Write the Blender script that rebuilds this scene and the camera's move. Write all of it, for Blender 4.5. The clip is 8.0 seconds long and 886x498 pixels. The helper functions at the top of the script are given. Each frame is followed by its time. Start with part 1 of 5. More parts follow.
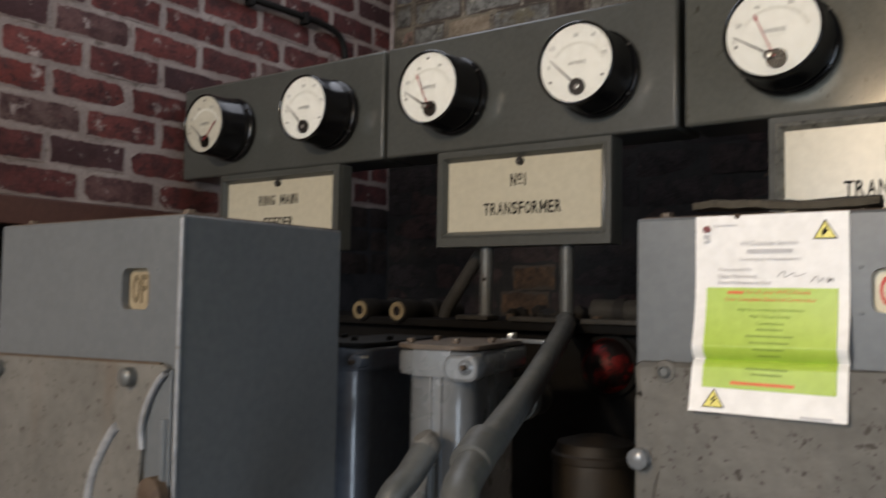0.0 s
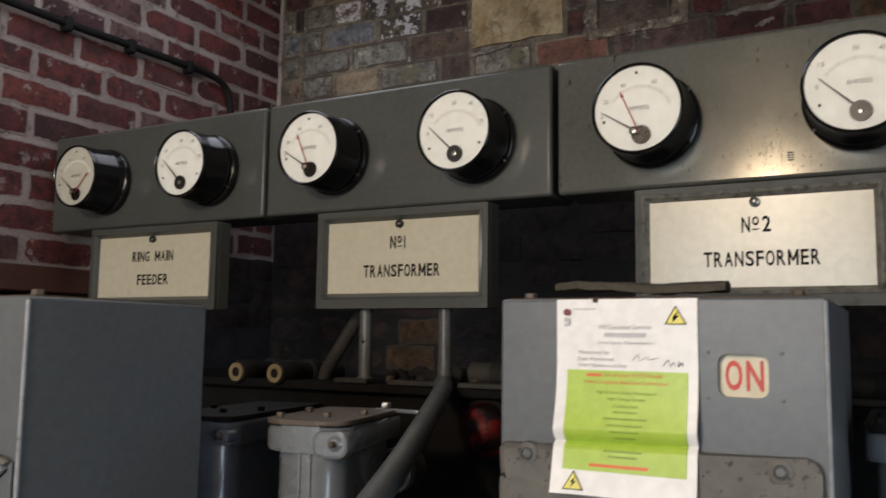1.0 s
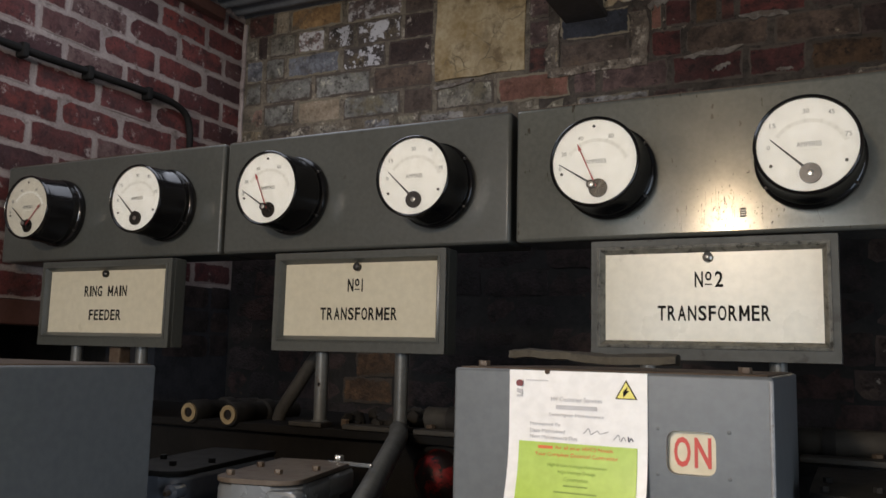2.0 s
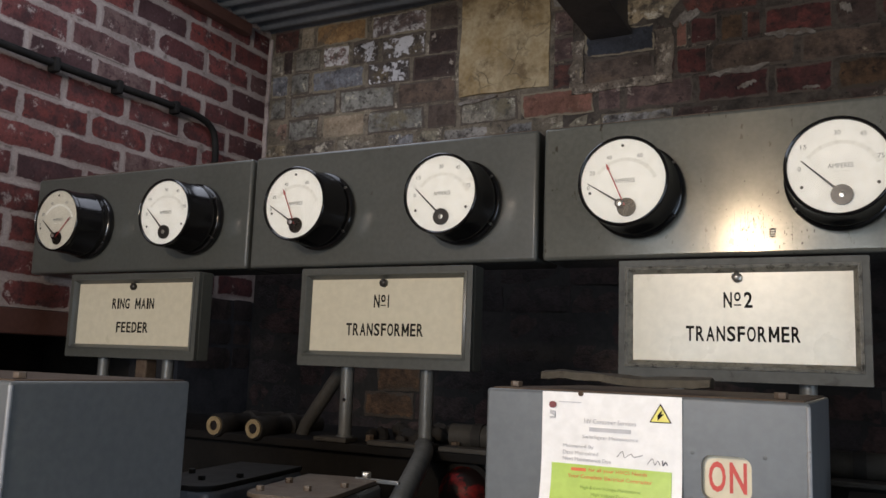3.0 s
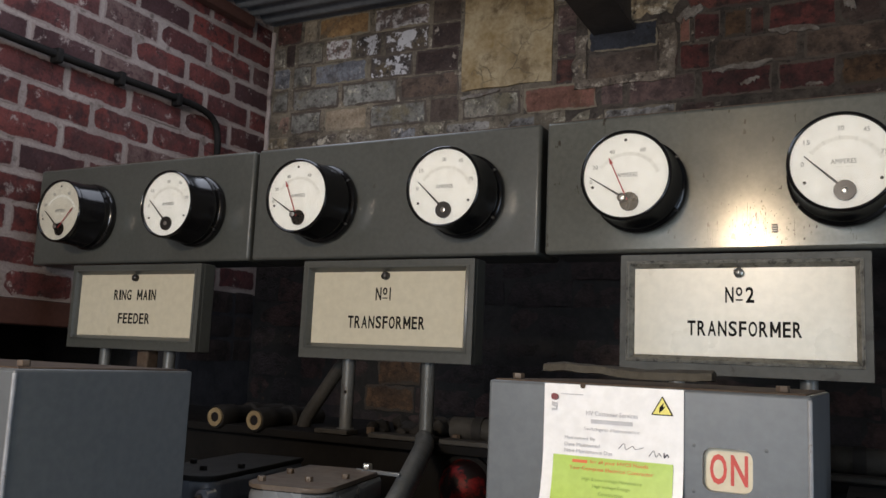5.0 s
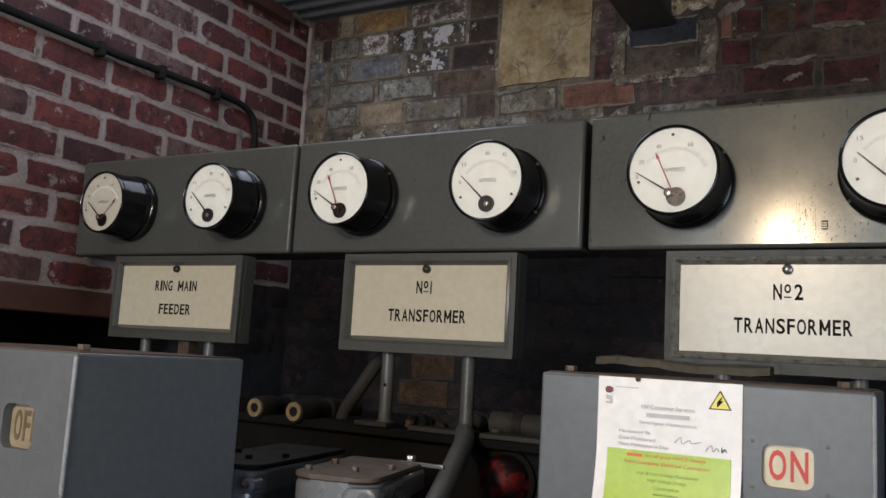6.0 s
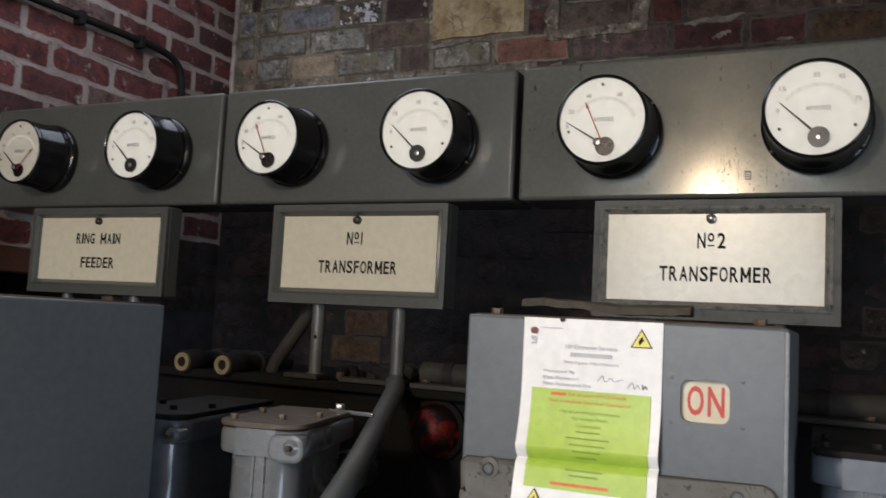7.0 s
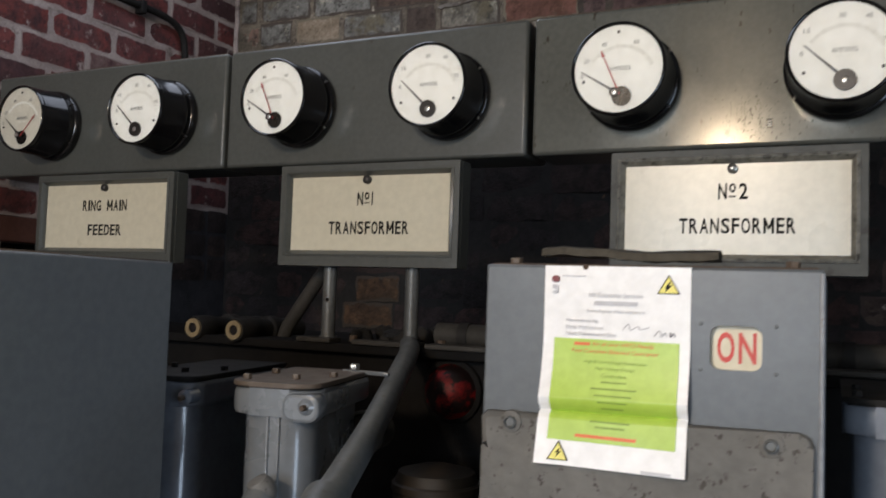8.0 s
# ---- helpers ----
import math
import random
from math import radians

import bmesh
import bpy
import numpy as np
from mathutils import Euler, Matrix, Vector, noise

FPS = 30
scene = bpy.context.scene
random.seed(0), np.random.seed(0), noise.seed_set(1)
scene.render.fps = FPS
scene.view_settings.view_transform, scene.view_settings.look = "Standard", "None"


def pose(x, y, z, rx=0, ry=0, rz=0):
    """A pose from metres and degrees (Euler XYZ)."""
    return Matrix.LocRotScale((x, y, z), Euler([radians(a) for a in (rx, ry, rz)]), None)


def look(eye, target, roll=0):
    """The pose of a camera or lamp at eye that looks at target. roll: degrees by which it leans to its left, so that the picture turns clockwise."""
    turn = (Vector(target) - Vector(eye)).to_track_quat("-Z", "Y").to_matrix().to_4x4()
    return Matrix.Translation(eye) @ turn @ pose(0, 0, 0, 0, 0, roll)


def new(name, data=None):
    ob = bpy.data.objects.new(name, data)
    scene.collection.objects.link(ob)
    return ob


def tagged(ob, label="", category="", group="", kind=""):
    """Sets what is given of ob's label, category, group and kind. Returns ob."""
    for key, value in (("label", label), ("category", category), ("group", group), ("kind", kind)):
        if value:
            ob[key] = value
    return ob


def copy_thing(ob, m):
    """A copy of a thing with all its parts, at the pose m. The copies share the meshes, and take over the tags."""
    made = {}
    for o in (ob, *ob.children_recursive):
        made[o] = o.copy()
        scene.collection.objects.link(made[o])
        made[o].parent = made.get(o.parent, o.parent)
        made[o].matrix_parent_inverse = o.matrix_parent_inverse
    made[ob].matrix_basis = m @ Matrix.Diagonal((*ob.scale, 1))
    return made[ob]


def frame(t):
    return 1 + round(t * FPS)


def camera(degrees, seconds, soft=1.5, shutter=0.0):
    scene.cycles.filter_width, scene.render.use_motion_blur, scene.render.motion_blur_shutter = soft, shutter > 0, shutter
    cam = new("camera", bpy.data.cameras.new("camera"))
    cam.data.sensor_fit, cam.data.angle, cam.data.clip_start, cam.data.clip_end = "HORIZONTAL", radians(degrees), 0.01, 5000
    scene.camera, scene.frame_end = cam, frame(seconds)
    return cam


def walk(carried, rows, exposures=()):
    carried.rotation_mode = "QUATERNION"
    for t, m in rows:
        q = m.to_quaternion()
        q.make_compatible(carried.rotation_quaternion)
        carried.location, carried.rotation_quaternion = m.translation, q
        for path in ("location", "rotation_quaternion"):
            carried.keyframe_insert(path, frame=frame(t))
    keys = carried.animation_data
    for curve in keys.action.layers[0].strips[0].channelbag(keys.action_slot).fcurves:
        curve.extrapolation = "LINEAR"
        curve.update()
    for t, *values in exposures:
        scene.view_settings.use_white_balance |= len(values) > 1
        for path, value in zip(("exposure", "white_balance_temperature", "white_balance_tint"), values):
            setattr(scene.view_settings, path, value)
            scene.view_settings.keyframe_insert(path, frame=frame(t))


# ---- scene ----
cam = camera(55.8, 8.0, shutter=0.5)
PATH = [
    (0, (-0.116, 0.303, 1.634), (-1.285, 1.921, 1.746), 1.0),
    (0.5, (-0.113, 0.312, 1.649), (-1.128, 2.024, 1.849), 1.4),
    (1, (-0.089, 0.319, 1.679), (-1.044, 2.063, 1.892), 0.8),
    (1.5, (-0.076, 0.321, 1.719), (-0.943, 2.108, 1.951), 1.2),
    (3, (-0.094, 0.303, 1.746), (-1.003, 2.062, 2.024), 2.1),
    (3.5, (-0.097, 0.301, 1.743), (-1.007, 2.06, 2.023), 2.4),
    (4, (-0.093, 0.3, 1.743), (-1.0, 2.061, 2.022), 2.3),
    (5.5, (-0.104, 0.301, 1.738), (-1.029, 2.055, 1.996), 3.0),
    (6, (-0.126, 0.288, 1.732), (-1.09, 2.021, 1.991), 3.4),
    (6.5, (-0.131, 0.281, 1.726), (-1.066, 2.033, 1.964), 3.6),
    (7, (-0.12, 0.305, 1.711), (-0.95, 2.117, 1.889), 3.0),
    (7.5, (-0.114, 0.309, 1.709), (-0.922, 2.132, 1.861), 2.6),
    (8, (-0.143, 0.335, 1.688), (-0.989, 2.143, 1.798), 2.0),
]
walk(cam, [(t, look(eye, target, roll)) for t, eye, target, roll in PATH],
     [(0, -0.10, 6480, 15), (1.5, -0.15, 6420, 15), (3.0, 0.0, 6220, 16), (5.5, -0.02, 6170, 15), (6.0, -0.08, 6150, 15), (6.5, -0.02, 6140, 15), (7.0, -0.04, 6120, 15), (8.0, 0.02, 6080, 15)])

# ---------------------------------------------------------------- world and lights
world = bpy.data.worlds.new("world")
scene.world = world
world.use_nodes = True
wn = world.node_tree
sky = wn.nodes.new("ShaderNodeTexSky")
sky.sky_type = "NISHITA"
sky.sun_disc = False
sky.sun_elevation = radians(35)
sky.sun_rotation = radians(150)
wn.links.new(sky.outputs["Color"], wn.nodes["Background"].inputs["Color"])
wn.nodes["Background"].inputs["Strength"].default_value = 0.1


def lamp(name, kind, m, energy, colour, size, size_y=None):
    data = bpy.data.lights.new(name, kind)
    data.energy, data.color = energy, colour
    if kind == "AREA":
        data.shape, data.size, data.size_y = "RECTANGLE", size, size_y or size
    else:
        data.shadow_soft_size = size
    ob = new(name, data)
    ob.matrix_world = m
    return ob


# window daylight, the warm bulb, and two unseen fills added from side and roof
lamp("window_daylight", "AREA", look((-0.75, -2.5, 2.05), (-0.65, 1.5, 1.95)), 53, (0.80, 0.92, 1.0), 1.5, 1.1)
# cool fill added from the right to brighten the box sides
lamp("doorway_daylight", "AREA", look((2.5, 0.2, 1.2), (-1.0, 1.1, 1.3)), 22, (0.70, 0.86, 1.0), 0.9, 1.9)
lamp("bulb", "POINT", Matrix.Translation((-0.62, -1.00, 2.38)), 104, (1.0, 0.79, 0.53), 0.075)
# overhead fill added to brighten the upper brick walls
lamp("rooflight_daylight", "AREA", pose(-1.5, 1.78, 2.99), 7, (0.90, 0.95, 1.0), 0.78, 1.08)

# ---------------------------------------------------------------- materials


def node(nt, kind, **inputs):
    n = nt.nodes.new(kind)
    for k, v in inputs.items():
        n.inputs[k.replace("_", " ")].default_value = v
    return n


def rgb(c):
    return (c[0], c[1], c[2], 1.0)


def mixed(nt, fac, a, b):
    """A colour mix; a and b are colours or sockets, fac a socket or number."""
    m = nt.nodes.new("ShaderNodeMix")
    m.data_type = "RGBA"
    for socket, v in ((m.inputs[0], fac), (m.inputs[6], a), (m.inputs[7], b)):
        if isinstance(v, (int, float)):
            socket.default_value = v
        elif isinstance(v, tuple):
            socket.default_value = rgb(v)
        else:
            nt.links.new(v, socket)
    return m.outputs[2]


def ramp(nt, source, lo, hi):
    n = nt.nodes.new("ShaderNodeMapRange")
    n.interpolation_type = "SMOOTHSTEP"
    n.inputs["From Min"].default_value = lo
    n.inputs["From Max"].default_value = hi
    nt.links.new(source, n.inputs["Value"])
    return n.outputs["Result"]


def noise_of(nt, scale, detail=4.0, rough=0.55, stretch=None, lift=0.0, local=False):
    if local:
        src = nt.nodes.new("ShaderNodeTexCoord").outputs["Object"]
    else:
        src = nt.nodes.new("ShaderNodeNewGeometry").outputs["Position"]
    if stretch or lift:
        mp = nt.nodes.new("ShaderNodeMapping")
        mp.inputs["Scale"].default_value = stretch or (1, 1, 1)
        mp.inputs["Location"].default_value = (lift, lift * 0.7, lift * 1.3)
        nt.links.new(src, mp.inputs["Vector"])
        src = mp.outputs["Vector"]
    n = node(nt, "ShaderNodeTexNoise", Scale=scale, Detail=detail, Roughness=rough)
    nt.links.new(src, n.inputs["Vector"])
    return n.outputs["Fac"]


def surf(name, a, b, rough, metal=0.0, coarse=6.0, fine=70.0, bump=0.15, spots=None, spot_at=(0.66, 0.72), spot_scale=25.0,
         coat=0.0, stretch=None, rough_var=0.12, streak=None, spec=0.5, cracks=None, spot_stretch=None):
    """Two tones mixed by coarse and fine noise, worn spots of a third colour, and fine relief."""
    m = bpy.data.materials.new(name)
    m.use_nodes = True
    nt = m.node_tree
    p = nt.nodes["Principled BSDF"]
    big, small = noise_of(nt, coarse, stretch=stretch), noise_of(nt, fine, 3.0, lift=3.1)
    col = mixed(nt, ramp(nt, big, 0.32, 0.68), a, b)
    dark = mixed(nt, ramp(nt, small, 0.25, 0.75), tuple(v * 0.86 for v in a), tuple(min(1, v * 1.1) for v in b))
    col = mixed(nt, 0.35, col, dark)
    if streak:
        s = noise_of(nt, 9.0, 5.0, stretch=(1, 1, 0.16), lift=7.7)
        col = mixed(nt, ramp(nt, s, 0.55, 0.78), col, streak)
    if spots:
        sp = noise_of(nt, spot_scale, 6.0, 0.65, stretch=spot_stretch, lift=1.7)
        col = mixed(nt, ramp(nt, sp, *spot_at), col, spots)
    if cracks:
        v = nt.nodes.new("ShaderNodeTexVoronoi")
        v.feature = "DISTANCE_TO_EDGE"
        v.inputs["Scale"].default_value = 11.0
        wp = nt.nodes.new("ShaderNodeMix")
        wp.data_type = "VECTOR"
        wp.inputs[0].default_value = 0.06
        nn = node(nt, "ShaderNodeTexNoise", Scale=14.0, Detail=4.0)
        gpos = nt.nodes.new("ShaderNodeNewGeometry").outputs["Position"]
        nt.links.new(gpos, nn.inputs["Vector"])
        nt.links.new(gpos, wp.inputs[4])
        nt.links.new(nn.outputs["Color"], wp.inputs[5])
        nt.links.new(wp.outputs[1], v.inputs["Vector"])
        gate = ramp(nt, noise_of(nt, 5.0, 2.0, lift=2.2), 0.40, 0.62)
        line = ramp(nt, v.outputs["Distance"], 0.030, 0.004)
        both = nt.nodes.new("ShaderNodeMath")
        both.operation = "MULTIPLY"
        nt.links.new(gate, both.inputs[0])
        nt.links.new(line, both.inputs[1])
        col = mixed(nt, both.outputs[0], col, cracks)
    nt.links.new(col, p.inputs["Base Color"])
    p.inputs["Metallic"].default_value = metal
    p.inputs["Coat Weight"].default_value = coat
    p.inputs["Coat Roughness"].default_value = 0.10
    p.inputs["Specular IOR Level"].default_value = spec
    r = nt.nodes.new("ShaderNodeMapRange")
    r.inputs["To Min"].default_value, r.inputs["To Max"].default_value = max(0.02, rough - rough_var), min(1, rough + rough_var)
    nt.links.new(noise_of(nt, coarse * 3, 5.0, lift=5.2), r.inputs["Value"])
    nt.links.new(r.outputs["Result"], p.inputs["Roughness"])
    if bump:
        bp = node(nt, "ShaderNodeBump", Strength=bump, Distance=0.002)
        nt.links.new(small, bp.inputs["Height"])
        nt.links.new(bp.outputs["Normal"], p.inputs["Normal"])
    return m


def brick_mat(name, stops, smear, smear_at, soot, bump=0.6, blotch=None, mortar=None, reach=0.010, half=(0.108, 0.037)):
    """Each brick its own tone by chance, with mortar smears, soot and pitting."""
    m = bpy.data.materials.new(name)
    m.use_nodes = True
    nt = m.node_tree
    p = nt.nodes["Principled BSDF"]
    info = nt.nodes.new("ShaderNodeObjectInfo")
    cr = nt.nodes.new("ShaderNodeValToRGB")
    cr.color_ramp.interpolation = "CONSTANT"
    while len(cr.color_ramp.elements) < len(stops):
        cr.color_ramp.elements.new(0.5)
    for i, c in enumerate(stops):
        cr.color_ramp.elements[i].position = i / len(stops)
        cr.color_ramp.elements[i].color = rgb(c)
    nt.links.new(info.outputs["Random"], cr.inputs["Fac"])
    mid = noise_of(nt, 22.0, 6.0, 0.65)
    col = mixed(nt, ramp(nt, mid, 0.38, 0.7), cr.outputs["Color"], soot)
    if blotch:
        col = mixed(nt, ramp(nt, noise_of(nt, 7.0, 8.0, 0.7, lift=4.4), 0.50, 0.66), col, blotch)
        pits = noise_of(nt, 48.0, 5.0, 0.7, lift=6.1)
        col = mixed(nt, ramp(nt, pits, 0.56, 0.66), col, soot)
    grain = noise_of(nt, 120.0, 4.0, lift=2.0)
    hs = node(nt, "ShaderNodeHueSaturation")
    mul = nt.nodes.new("ShaderNodeMapRange")
    mul.inputs["To Min"].default_value, mul.inputs["To Max"].default_value = 0.55, 1.4
    nt.links.new(grain, mul.inputs["Value"])
    nt.links.new(mul.outputs["Result"], hs.inputs["Value"])
    nt.links.new(col, hs.inputs["Color"])
    chips = noise_of(nt, 17.0, 8.0, 0.72, lift=9.0)
    col = mixed(nt, ramp(nt, chips, *smear_at), hs.outputs["Color"], smear)
    # broad grimy stains that run over several bricks
    grime = nt.nodes.new("ShaderNodeMapRange")
    grime.inputs["From Min"].default_value, grime.inputs["From Max"].default_value = 0.36, 0.66
    grime.inputs["To Min"].default_value, grime.inputs["To Max"].default_value = 0.60, 1.18
    nt.links.new(noise_of(nt, 3.4, 5.0, 0.6, lift=12.3), grime.inputs["Value"])
    stain = node(nt, "ShaderNodeHueSaturation")
    nt.links.new(grime.outputs["Result"], stain.inputs["Value"])
    nt.links.new(col, stain.inputs["Color"])
    col = stain.outputs["Color"]
    if mortar:
        # mortar dragged over the arrises: distance from the brick's edge, broken up by noise
        sep = nt.nodes.new("ShaderNodeSeparateXYZ")
        nt.links.new(nt.nodes.new("ShaderNodeTexCoord").outputs["Object"], sep.inputs[0])

        def calc(op, a, b=None):
            n = nt.nodes.new("ShaderNodeMath")
            n.operation = op
            for k, v in enumerate((a, b)):
                if isinstance(v, (int, float)):
                    n.inputs[k].default_value = v
                elif v is not None:
                    nt.links.new(v, n.inputs[k])
            return n.outputs[0]
        dx = calc("SUBTRACT", half[0], calc("ABSOLUTE", sep.outputs["X"]))
        dz = calc("SUBTRACT", half[1], calc("ABSOLUTE", sep.outputs["Z"]))
        near = calc("MINIMUM", dx, dz)
        wob = calc("MULTIPLY", noise_of(nt, 18.0, 7.0, 0.75, lift=8.3), reach * 4.6)
        far = calc("SUBTRACT", calc("ADD", near, reach * 1.80), wob)
        col = mixed(nt, ramp(nt, far, -0.0005, 0.0035), mortar, col)
    nt.links.new(col, p.inputs["Base Color"])
    p.inputs["Roughness"].default_value = 0.85
    p.inputs["Specular IOR Level"].default_value = 0.25
    bp = node(nt, "ShaderNodeBump", Strength=bump, Distance=0.004)
    add = nt.nodes.new("ShaderNodeMath")
    nt.links.new(mid, add.inputs[0])
    nt.links.new(grain, add.inputs[1])
    nt.links.new(add.outputs[0], bp.inputs["Height"])
    nt.links.new(bp.outputs["Normal"], p.inputs["Normal"])
    return m


GREY = surf("grey_enamel", (0.062, 0.065, 0.058), (0.080, 0.083, 0.075), 0.36, coarse=4, fine=110, bump=0.06, coat=0.0, rough_var=0.08,
            spots=(0.05, 0.045, 0.035), spot_at=(0.70, 0.74), spot_scale=30)
WORN = surf("worn_grey_enamel", (0.082, 0.086, 0.078), (0.105, 0.108, 0.096), 0.175, coarse=5, fine=110, bump=0.022, rough_var=0.07,
            spots=(0.042, 0.037, 0.028), spot_at=(0.64, 0.67), spot_scale=62, stretch=(1, 1, 0.5), spot_stretch=(1, 1, 0.42), streak=(0.078, 0.078, 0.066), spec=0.5)
WORN.node_tree.nodes["Principled BSDF"].inputs["Specular Tint"].default_value = (1.0, 0.95, 0.82, 1.0)
WORN.node_tree.nodes["Principled BSDF"].inputs["Anisotropic"].default_value = 0.3
WORN.node_tree.nodes["Principled BSDF"].inputs["Anisotropic Rotation"].default_value = 0.25
RIM = surf("brushed_grey_frame", (0.045, 0.048, 0.044), (0.066, 0.069, 0.062), 0.52, spec=0.35, metal=0.0, coarse=20, fine=90, bump=0.10, spots=(0.03, 0.03, 0.026), spot_at=(0.60, 0.68))
BEVEL = surf("speckled_worn_bevel", (0.095, 0.095, 0.083), (0.21, 0.205, 0.18), 0.34, metal=0.1, coarse=55, fine=150, bump=0.35, spots=(0.035, 0.033, 0.028), spot_at=(0.54, 0.64), spot_scale=70)
OCB = surf("switch_box_grey_paint", (0.103, 0.116, 0.127), (0.127, 0.139, 0.148), 0.40, coarse=3.5, fine=90, bump=0.07, rough_var=0.07,
           spots=(0.10, 0.085, 0.07), spot_at=(0.73, 0.76), spot_scale=30)
COVER = surf("rust_stained_grey_cover", (0.108, 0.104, 0.094), (0.158, 0.152, 0.138), 0.6, coarse=9, fine=60, bump=0.5,
             spots=(0.05, 0.042, 0.034), spot_at=(0.595, 0.65), spot_scale=105, streak=(0.105, 0.068, 0.042))
RUST = surf("rusty_edge", (0.06, 0.035, 0.021), (0.1, 0.074, 0.05), 0.8, coarse=40, fine=150, bump=0.6, spots=(0.06, 0.04, 0.03), spot_at=(0.5, 0.7))
TANK = surf("gloss_blue_tank_paint", (0.14, 0.162, 0.20), (0.18, 0.202, 0.24), 0.25, coat=1.0, coarse=5, fine=60, bump=0.12, rough_var=0.05,
            spots=(0.08, 0.075, 0.07), spot_at=(0.70, 0.76), spot_scale=30, spec=0.9)
TANKL = surf("pale_tank_paint", (0.145, 0.158, 0.172), (0.185, 0.2, 0.214), 0.28, coat=1.0, coarse=6, fine=60, bump=0.12, rough_var=0.06,
             spots=(0.17, 0.12, 0.08), spot_at=(0.66, 0.73), spot_scale=28, spec=0.9)
LID = surf("rusted_lid", (0.085, 0.060, 0.042), (0.125, 0.098, 0.074), 0.55, coarse=16, fine=80, bump=0.4, spots=(0.09, 0.05, 0.03), spot_at=(0.55, 0.68))
PIPE = surf("dull_galvanised_conduit", (0.098, 0.103, 0.101), (0.140, 0.145, 0.141), 0.42, metal=0.25, coarse=12, fine=90, bump=0.25, spots=(0.08, 0.06, 0.045), spot_at=(0.62, 0.7))
DARKPIPE = surf("grimy_pipe", (0.030, 0.028, 0.024), (0.052, 0.048, 0.042), 0.65, coarse=15, fine=90, bump=0.4, spec=0.2)
# grimy iron; also the near-black that paints shade on lower wall and recess
GRIME_SHADE = surf("grimy_iron_and_shade", (0.012, 0.0115, 0.011), (0.024, 0.022, 0.02), 0.7, coarse=9, fine=70, bump=0.4, spots=(0.10, 0.06, 0.035), spot_at=(0.66, 0.74), spec=0.2)
# near-black that carries the deep shade under the signs
SHADE_BLACK = surf("shade_black", (0.0065, 0.0064, 0.0066), (0.012, 0.0113, 0.0108), 0.75, coarse=9, fine=70, bump=0.4, spots=(0.024, 0.016, 0.011), spot_at=(0.66, 0.74), spec=0.1)
STEELHUB = surf("tarnished_hub_metal", (0.03, 0.027, 0.024), (0.06, 0.053, 0.046), 0.28, metal=0.8, coarse=40, fine=90, bump=0.1)
BLACK = surf("black_bakelite", (0.006, 0.006, 0.006), (0.010, 0.009, 0.009), 0.16, coarse=10, fine=120, bump=0.02, rough_var=0.05)
CABLE = surf("black_conduit_paint", (0.008, 0.008, 0.008), (0.016, 0.015, 0.014), 0.75, coarse=12, fine=90, bump=0.3, spec=0.12)
CREAM = surf("cream_engraved_laminate", (0.575, 0.53, 0.40), (0.6, 0.555, 0.425), 0.29, coarse=3, fine=60, bump=0.015, rough_var=0.05, spots=(0.52, 0.45, 0.33), spot_at=(0.70, 0.80), spot_scale=9)
INK = surf("black_engraved_letter", (0.010, 0.009, 0.008), (0.016, 0.015, 0.013), 0.8, bump=0, spec=0.1)
FACE = surf("white_dial_card", (0.92, 0.91, 0.87), (0.94, 0.93, 0.9), 0.5, coarse=10, fine=60, bump=0, spots=(0.70, 0.67, 0.60), spot_at=(0.62, 0.8), spot_scale=14)
FACE_DULL = surf("dull_yellowish_card", (0.60, 0.57, 0.50), (0.67, 0.64, 0.57), 0.5, coarse=10, fine=60, bump=0, spots=(0.50, 0.46, 0.39), spot_at=(0.56, 0.8), spot_scale=14)
PRINT = surf("grey_dial_print", (0.26, 0.26, 0.25), (0.33, 0.33, 0.315), 0.6, bump=0)
FAINT = surf("faded_scale_tick", (0.55, 0.54, 0.51), (0.62, 0.61, 0.58), 0.6, bump=0)
NEEDLE = surf("dark_needle", (0.03, 0.028, 0.026), (0.05, 0.048, 0.045), 0.4, bump=0)
CARD = surf("faint_scale_band", (0.80, 0.79, 0.75), (0.84, 0.83, 0.79), 0.5, bump=0)
RED = surf("red_paint", (0.55, 0.045, 0.03), (0.62, 0.07, 0.05), 0.5, bump=0.05, spots=(0.60, 0.35, 0.25), spot_at=(0.66, 0.74), spot_scale=90)
REDPIN = surf("red_pointer", (0.32, 0.03, 0.03), (0.4, 0.05, 0.045), 0.4, bump=0)
IVORY = surf("yellowed_ivory_plate", (0.66, 0.59, 0.42), (0.72, 0.66, 0.5), 0.45, coarse=18, fine=60, bump=0.06, spots=(0.55, 0.42, 0.20), spot_at=(0.60, 0.75), spot_scale=30)
DULL = surf("browned_indicator_plate", (0.24, 0.195, 0.125), (0.32, 0.265, 0.175), 0.5, coarse=18, fine=60, bump=0.06, spots=(0.16, 0.11, 0.06), spot_at=(0.55, 0.72), spot_scale=30)
FADED = surf("faded_dark_letter", (0.09, 0.07, 0.04), (0.16, 0.125, 0.07), 0.6, coarse=60, fine=90, bump=0)
CHROME = surf("steel_screw", (0.42, 0.41, 0.38), (0.55, 0.54, 0.50), 0.3, metal=0.9, coarse=50, fine=200, bump=0.2)
# pale tone that paints the sky highlight onto worn edges
EDGE = surf("worn_edge_highlight", (0.21, 0.22, 0.235), (0.32, 0.33, 0.345), 0.42, metal=0.1, coarse=40, fine=120, bump=0.3, spots=(0.12, 0.09, 0.06), spot_at=(0.60, 0.70), spot_scale=60)
SCREWD = surf("dark_screw_head", (0.03, 0.028, 0.025), (0.06, 0.055, 0.05), 0.35, metal=0.5, bump=0.1)
